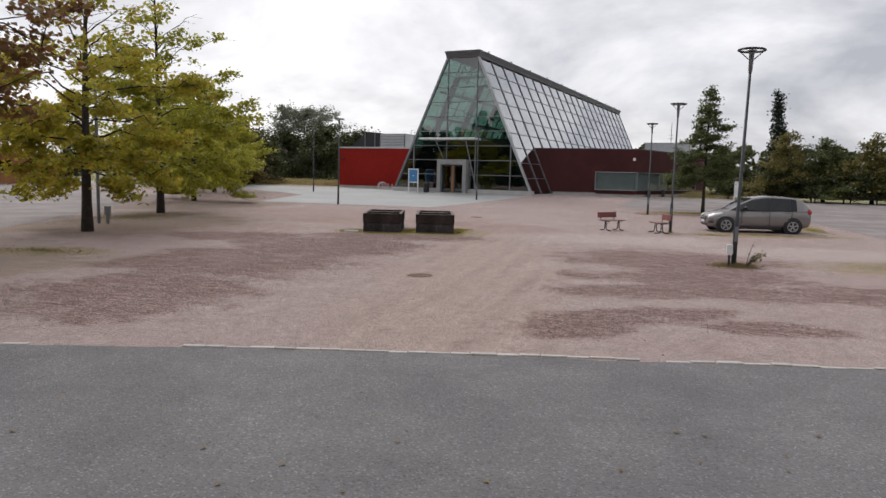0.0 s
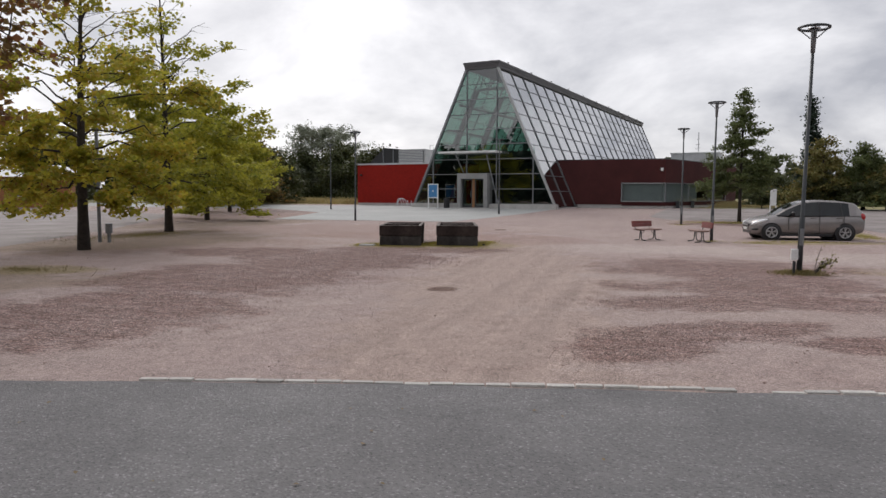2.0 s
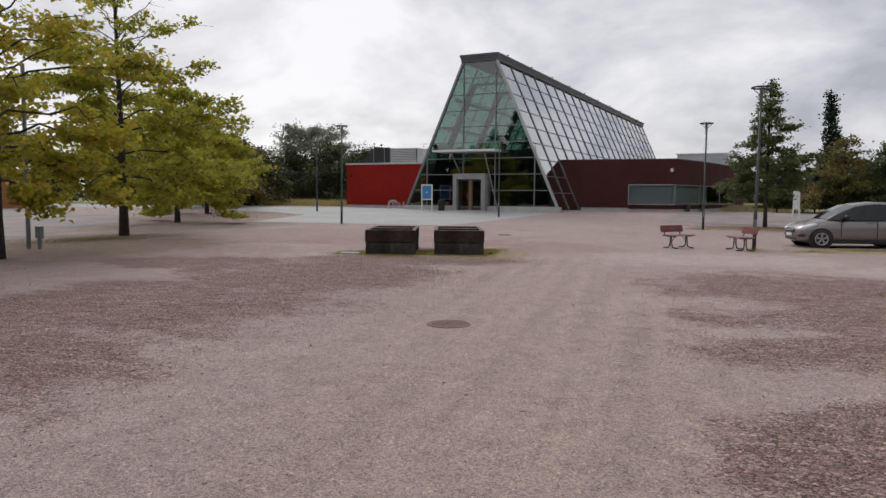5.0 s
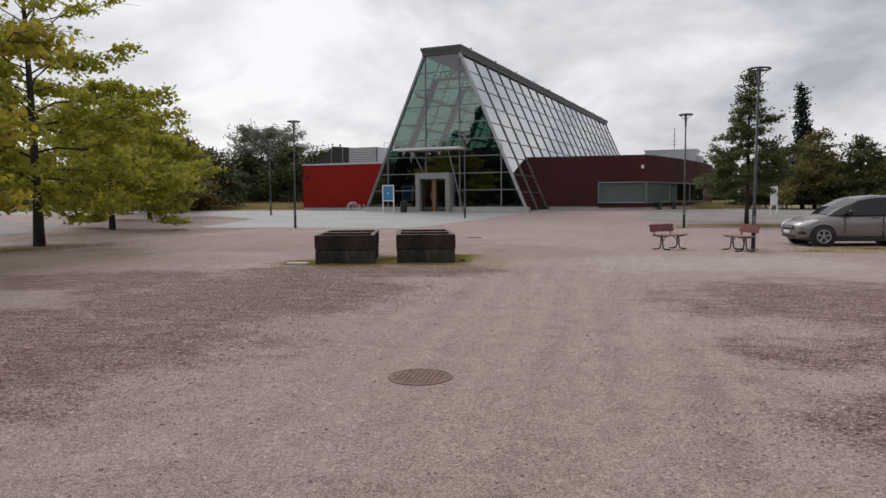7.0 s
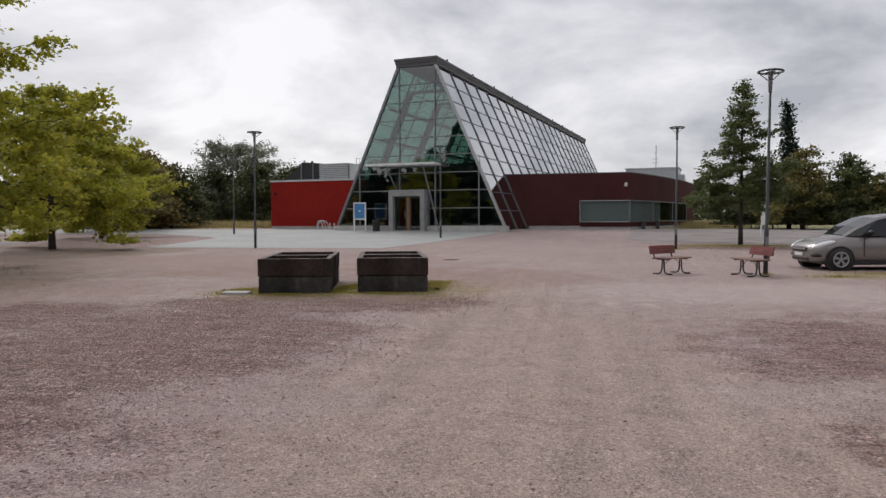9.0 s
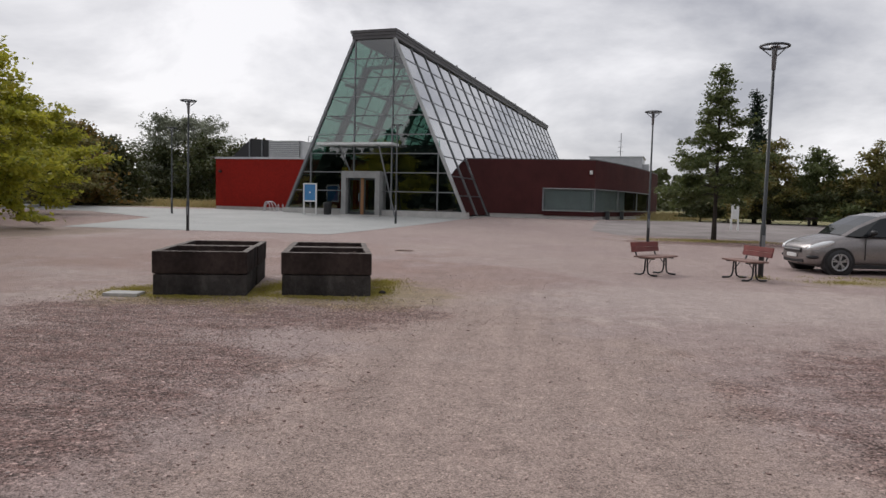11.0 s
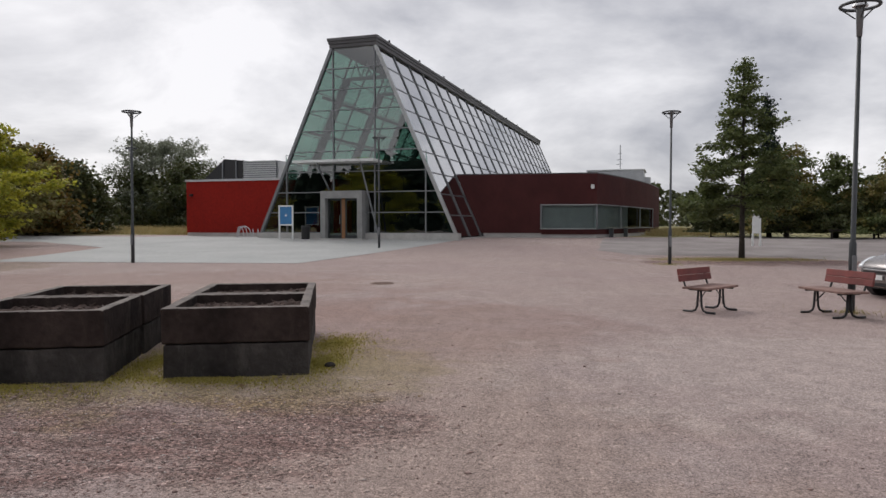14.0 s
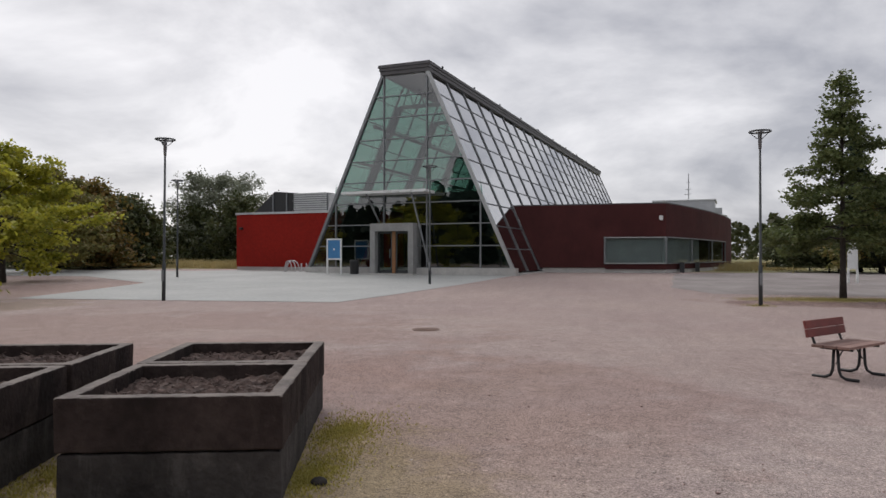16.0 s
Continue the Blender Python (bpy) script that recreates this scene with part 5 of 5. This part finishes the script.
for k, (x, y, h, r, mt) in enumerate(((12.6, 60, 5.0, 2.4, MIXED), (15.6, 60.5, 4.7, 2.2, DARKGREEN), (18.6, 59, 5.0, 2.5, MIXED), (22.6, 58.5, 3.8, 2.3, MIXED), (26.8, 58, 3.7, 2.4, AUTUMN), (31.5, 57, 4.3, 2.5, AUTUMN), (37, 56, 5.4, 2.8, MIXED), (43, 55, 5.0, 2.8, MIXED))):
    tree(x, y, h * 1.1, r * 1.2, 0.10, mt, "bushy tree with green and brown leaves", 30 + k, 12000, 0.10, 40, group="trees along the lot", spread=0.36, shape="cone", tuft=14, thin_top=0.4)
tree(-48, 100, 10.4, 6.2, 0.06, WILLOW, "wide grey-green willow at the far field", 50, 36000, 0.13, 70, shape="round", trunk=0.25, spread=0.7)
for k, (x, y, h, r) in enumerate(((-37, 62, 5.8, 3.4), (-42, 65, 5.6, 3.6), (-47.5, 67, 5.9, 3.6), (-54, 71, 6.2, 4), (-33.5, 88, 6.6, 4.6), (-41, 93, 7.5, 5), (-56, 93, 7.5, 5), (-64, 88, 8, 5), (-29, 104, 8, 5), (-62, 63, 6.4, 4),
                                          (-39.5, 70, 5.4, 3.6), (-45, 74, 6, 4), (-51, 80, 6.4, 4.4), (-37, 99, 7, 5), (-49, 97, 6.5, 5), (-70, 72, 7, 4.5))):
    tree(x, y, h, r, 0.02, AUTUMN if k in (0, 3) else HEDGE, "dark green bushy tree at the field edge", 60 + k, 9000, 0.18, 26, group="trees at the field edge", spread=0.9, shape="oak", droop=0.35)
for k, (x, y, h, r) in enumerate(((8.9, 62.5, 1.4, 1.4), (10.4, 61.2, 1.0, 1.2), (10.8, 66, 2.2, 1.7), (11.8, 64, 2.2, 1.5), (12.4, 59.2, 1.9, 1.7), (14.6, 58.6, 1.6, 1.7), (17.0, 58.4, 1.8, 1.8), (19.6, 57.9, 1.7, 1.8), (22.4, 57.7, 1.9, 1.9), (25.3, 57.2, 1.7, 1.9), (28.4, 56.6, 1.9, 2.0), (31.6, 56, 1.8, 2.0), (35, 55.3, 1.9, 2.1), (38.6, 54.6, 1.8, 2.2))):
    tree(x, y, h, r, 0.02, HEDGE, "low dark green shrub", 80 + k, 4500, 0.09, 18, shape="round", trunk=0.04, group="shrubs", category="shrub", spread=0.3)

# ---- rail fence along the lot ----
fence = thing("rail_fence", Matrix.Translation((14, 57.2, rise(0, 57))), "low weathered wooden rail fence under the trees", "fence")
for k in range(14):
    part("fence_post", boxed(k * 2.2 - 0.05, k * 2.2 + 0.05, -0.05, 0.05, -0.2, 0.62), BARK, fence)
part("rail", boxed(-0.2, 28.9, -0.09, -0.052, 0.42, 0.54), BARK, fence)

# ---- woods behind the road, mirrored in the glass ----
grove = thing("roadside_woods", Matrix(), "tall dark woods across the road", "woods", kind="stuff")
rngg = np.random.default_rng(14)
cs, ss = [], []
TALL_SPRUCES = ((-55.5, -20.0, 19.0, 6.2), (-59.5, -17.0, 14.0, 4.0), (-50.0, -22.5, 15.0, 4.6))
for k in range(165):
    gx = -125 + 250 * (k % 110) / 109 + rngg.uniform(-1, 1)
    gy = -19 + rngg.uniform(-6, 2) + 0.22 * gx - (6 if k >= 110 else 0)
    hh, rr = (rngg.uniform(10.5, 13.5) if gx < -28 else rngg.uniform(8, 12)), rngg.uniform(2.4, 3.6)
    n = 300
    if k < len(TALL_SPRUCES):
        gx, gy, hh, rr = TALL_SPRUCES[k]
        n = 1500
    f = rngg.uniform(0.0, 1, n) ** 0.8
    th = rngg.uniform(0, math.tau, n)
    rad = rr * (1.04 - f) ** 0.8 * rngg.uniform(0.3, 1.1, n)
    cs.append(np.stack([gx + rad * np.cos(th), gy + rad * np.sin(th), 0.3 + f * hh], 1))
    ss.append(rngg.uniform(0.45, 0.9, n))
quads_mesh("crowns", np.concatenate(cs), np.concatenate(ss), rngg, SPRUCE, grove)["kind"] = "stuff"

# ---- far woods ----
woods = thing("far_woods", Matrix(), "band of dark woods along the horizon", "woods", kind="stuff")
rngw = np.random.default_rng(4)
cs, ss = [], []
for k in range(900):
    a = rngw.uniform(0, math.tau)
    d = rngw.uniform(170, 240)
    hh, rr = rngw.uniform(7, 12), rngw.uniform(3, 5)
    n = 150
    f = rngw.uniform(0.0, 1, n) ** 0.8
    th = rngw.uniform(0, math.tau, n)
    rad = rr * (1.05 - f) ** 0.6 * rngw.uniform(0.7, 1.1, n)
    cs.append(np.stack([d * math.sin(a) + rad * np.cos(th) - 5, d * math.cos(a) + 20 + rad * np.sin(th), f * hh], 1))
    ss.append(rngw.uniform(0.6, 1.3, n))
quads_mesh("crowns", np.concatenate(cs), np.concatenate(ss), rngw, HEDGE, woods)["kind"] = "stuff"

# ---- kerb setts along the road ----
kerb = thing("kerb", Matrix(), "line of pale granite setts between asphalt and gravel", "kerb", kind="structure")
rk = random.Random(8)
bm = boxed(-0.5, 0.5, -0.5, 0.5, -0.5, 0.5, 0.04)
sett = bpy.data.meshes.new("sett")
bm.to_mesh(sett)
bm.free()
sett.materials.append(KERB)
s = -26.0
while s < 26:
    w = rk.uniform(0.21, 0.31)
    sunk = 0.03 if noise.noise((s * 0.55, 3.1, 0.0)) > (0.22 if s > -3 else 0.12) else 0.0
    if rk.random() > 0.08:
        x, y = along_kerb(s + w / 2, rk.gauss(0, 0.010))
        ob = new("sett", sett)
        ob.parent = kerb
        ob.matrix_world = Matrix.Translation((x, y, -0.033 - sunk + rk.uniform(-0.008, 0.008))) @ Matrix.Rotation(radians(13 + rk.gauss(0, 1.6)) + math.atan((kerb_bow(s + 0.5) - kerb_bow(s - 0.5))), 4, "Z") @ Matrix.Diagonal((w - 0.015, rk.uniform(0.05, 0.075), 0.10, 1))
    s += w

# ---- grass tufts and weeds ----
def tufts(name, spots, n, height, mat, label, seed, width=0.006):
    rng = np.random.default_rng(seed)
    w = np.array([s[2] * s[3] for s in spots])
    pick = rng.choice(len(spots), size=n, p=w / w.sum())
    S = np.array(spots)[pick]
    a, rr = rng.uniform(0, math.tau, n), np.abs(rng.normal(size=n)) * 0.58
    x, y = S[:, 0] + S[:, 2] * rr * np.cos(a), S[:, 1] + S[:, 3] * rr * np.sin(a)
    keep = np.ones(n, bool)
    for ca, cb in ((0, 0), (-1.79, 0), (0, 1.335), (-1.78, 1.33)):
        c = PC + PU * ca + PV * cb
        dx, dy = x - c.x, y - c.y
        keep &= ~((np.abs(dx * PU.x + dy * PU.y) < 0.64) & (np.abs(dx * PV.x + dy * PV.y) < 0.64))
    x, y = x[keep], y[keep]
    n = len(x)
    z = np.array([rise(p, q) for p, q in zip(x, y)])
    h = height * rng.uniform(0.3, 1.1, n)
    b, l = rng.uniform(0, math.tau, n), rng.normal(size=(n, 2)) * 0.6
    base = np.stack([x, y, z - 0.005], 1)
    wd = width * rng.uniform(0.6, 1.6, n)
    side_ = np.stack([np.cos(b) * wd, np.sin(b) * wd, 0 * wd], 1)
    tip = base + np.stack([l[:, 0] * h, l[:, 1] * h, h], 1)
    verts = np.stack([base - side_, base + side_, tip], 1).reshape(-1, 3)
    me = bpy.data.meshes.new(name)
    me.vertices.add(3 * n)
    me.vertices.foreach_set("co", verts.astype(np.float32).ravel())
    me.loops.add(3 * n)
    me.loops.foreach_set("vertex_index", np.arange(3 * n, dtype=np.int32))
    me.polygons.add(n)
    me.polygons.foreach_set("loop_start", np.arange(0, 3 * n, 3, dtype=np.int32))
    me.update(calc_edges=True)
    me.materials.append(mat)
    return tagged(new(name, me), label, "grass", kind="stuff")


GRASS = leaf_material("yellowing_grass", ((0.38, 0.33, 0.10), (0.44, 0.37, 0.13), (0.29, 0.28, 0.07), (0.46, 0.39, 0.19)), 0.3)
DRYGRASS = leaf_material("dry_brown_grass", ((0.26, 0.21, 0.09), (0.32, 0.25, 0.12), (0.19, 0.17, 0.06)), 0.3)
MOSSGRASS = leaf_material("yellow_green_short_grass", ((0.40, 0.35, 0.06), (0.46, 0.38, 0.09), (0.27, 0.27, 0.045), (0.42, 0.34, 0.14)), 0.3)
tufts("grass", [(-4.98, 22.95, 0.28, 0.8), (-5.15, 24.1, 0.38, 0.7), (-5.9, 22.1, 1.0, 0.24), (-7.6, 21.65, 0.9, 0.3), (-6.65, 22.9, 0.3, 1.2), (-8.5, 22.0, 0.4, 0.7)], 34000, 0.03, MOSSGRASS, "thin yellowing grass round the planters", 3)
tufts("grass", [(3.17, 17.05, 0.5, 0.32), (3.3, 17.0, 0.25, 0.2)], 2600, 0.11, DRYGRASS, "dry grass tuft at the lamp foot", 4)
tufts("grass", [(2.38, 28.35, 0.35, 0.3), (5.6, 28.9, 2.2, 0.35), (1.83, 40.0, 0.5, 0.4), (4.6, 42.4, 2.8, 0.7), (3.9, 27.9, 1.0, 0.4), (8.6, 33, 0.5, 2.0)], 8000, 0.08, GRASS, "dry grass along the gravel edge", 5)
tufts("grass", [(-18.5, 24.0, 1.8, 4.0), (-12.5, 12.8, 1.4, 0.7), (8.5, 18.5, 2.8, 1.1)], 14000, 0.05, DRYGRASS, "sparse short grass in the gravel", 6)
MEADOW = leaf_material("tall_dry_meadow_grass", ((0.46, 0.36, 0.16), (0.38, 0.28, 0.10), (0.30, 0.27, 0.10), (0.52, 0.44, 0.26)), 0.35)
tufts("grass", [(-29, 68, 3.5, 2.0), (-34, 71, 4.0, 2.5), (-25.5, 67.5, 2.0, 1.5), (-40, 76, 6.0, 3.0)], 9000, 0.7, MEADOW, "tall dry meadow grass beyond the forecourt", 15, 0.02)
tufts("grass", [(9.0, 72, 3.0, 5.0), (6.5, 66, 1.0, 3.0)], 4000, 0.6, MEADOW, "dry yellow grass behind the brick wing", 16, 0.02)
rl = np.random.default_rng(21)
FALLEN = leaf_material("fallen_brown_leaves", ((0.16, 0.10, 0.05), (0.24, 0.14, 0.06), (0.09, 0.06, 0.04), (0.30, 0.22, 0.08)), 0.2)
for n_, cx, cy, ex, ey, tone in ((130, -1.0, 3.6, 4.5, 1.7, "asphalt"), (420, -15.5, 17.0, 2.4, 3.0, "gravel under the oaks"), (420, -18.8, 25.0, 2.4, 3.2, "gravel under the oaks"), (90, -6.3, 22.0, 1.5, 0.5, "gravel by the planters")):
    lx, ly = cx + rl.normal(size=n_) * ex, cy + rl.normal(size=n_) * ey
    off = (lx - KERB_AT.x) * -KDIR.y + (ly - KERB_AT.y) * KDIR.x
    sel = (off < -0.5) & (off > -12) if tone == "asphalt" else off > 0.5
    lx, ly = lx[sel], ly[sel]
    spot = np.stack([lx, ly, np.full(len(lx), 0.014)], 1)
    litter = quads_mesh("fallen_leaves", spot, rl.uniform(0.012, 0.032, len(lx)), rl, FALLEN, None, 8.0)
    tagged(litter, "scattered dry brown leaves on the " + tone, "leaves", kind="stuff")
weed = thing("weed", Matrix.Translation((3.42, 16.95, 0)), "small branching weed beside the lamp foot", "weed")
rw = np.random.default_rng(9)
lv = []
for k in range(11):
    a = rw.uniform(-0.9, 1.3)
    e = np.array([0.42 * math.cos(a), 0.25 * math.sin(a), rw.uniform(0.2, 0.5)]) * rw.uniform(0.7, 1.25)
    bm = bmesh.new()
    tube(bm, [(0, 0, 0), tuple(e * 0.5 + np.array([0, 0, 0.06])), tuple(e)], [0.008, 0.006, 0.002], 5)
    part("stem", bm, BARK, weed)
    for q in np.linspace(0.4, 1, 8):
        lv.append(e * q + rw.normal(size=3) * 0.03)
quads_mesh("leaf_cluster", np.array(lv), rw.uniform(0.02, 0.04, len(lv)), rw, MIXED, weed)["kind"] = "stuff"

# ---- loose stones on the gravel ----
PEBBLE = material("loose_stone", (0.48, 0.36, 0.32), (0.30, 0.20, 0.18), 3, 0.85, island=((0.62, 0.53, 0.49), (0.32, 0.20, 0.175), (0.45, 0.32, 0.28), (0.21, 0.135, 0.12), (0.38, 0.25, 0.22), (0.78, 0.72, 0.68)))
rp = np.random.default_rng(12)
n = 140000
f = rp.uniform(0, 1, n)
side_off = rp.normal(size=n) * 2.6 - np.where(rp.uniform(0, 1, n) > 0.45, np.abs(rp.normal(size=n)) * 2.8, 0)
px = -1.0 - 4.2 * f + side_off
py = 6.0 + 20.0 * f + rp.normal(size=n) * 0.5
zone = np.zeros(n)
for cx, cy, ra, rb_, tn in DARK_GRAVEL:
    ca, sa = math.cos(radians(tn)), math.sin(radians(tn))
    dx, dy = px - cx, py - cy
    zone = np.maximum(zone, np.exp(-(((dx * ca + dy * sa) / ra) ** 2 + ((dy * ca - dx * sa) / rb_) ** 2) ** 2))
ok = (rp.uniform(0, 1, n) < 0.75 * zone + 0.04) & ((px - KERB_AT.x) * -KDIR.y + (py - KERB_AT.y) * KDIR.x > 0.12)
px, py = px[ok], py[ok]
n = len(px)
sz = rp.uniform(0.004, 0.0115, n) * np.where(rp.uniform(0, 1, n) > 0.97, 1.9, 1)
octa = np.array([(1, 0, 0), (0, 1, 0), (-1, 0, 0), (0, -1, 0), (0.1, 0.1, 0.42), (0, 0, -0.5)], float)
rot = rp.uniform(0, math.tau, n)
o = octa[None] * rp.uniform(0.65, 1.35, (n, 6, 1))
vx = (o[:, :, 0] * np.cos(rot)[:, None] - o[:, :, 1] * np.sin(rot)[:, None]) * sz[:, None] + px[:, None]
vy = (o[:, :, 0] * np.sin(rot)[:, None] + o[:, :, 1] * np.cos(rot)[:, None]) * sz[:, None] + py[:, None]
vz = o[:, :, 2] * sz[:, None] + 0.003
verts = np.stack([vx, vy, vz], 2).reshape(-1, 3)
tri = np.array([(0, 1, 4), (1, 2, 4), (2, 3, 4), (3, 0, 4), (1, 0, 5), (2, 1, 5), (3, 2, 5), (0, 3, 5)])
faces = (tri[None] + 6 * np.arange(n)[:, None, None]).reshape(-1, 3)
me = bpy.data.meshes.new("loose_stones")
me.vertices.add(len(verts))
me.vertices.foreach_set("co", verts.astype(np.float32).ravel())
me.loops.add(faces.size)
me.loops.foreach_set("vertex_index", faces.astype(np.int32).ravel())
me.polygons.add(len(faces))
me.polygons.foreach_set("loop_start", np.arange(0, faces.size, 3, dtype=np.int32))
me.update(calc_edges=True)
me.materials.append(PEBBLE)
tagged(new("gravel_stones", me), "loose grey and pink stones on the gravel", "gravel", kind="stuff")
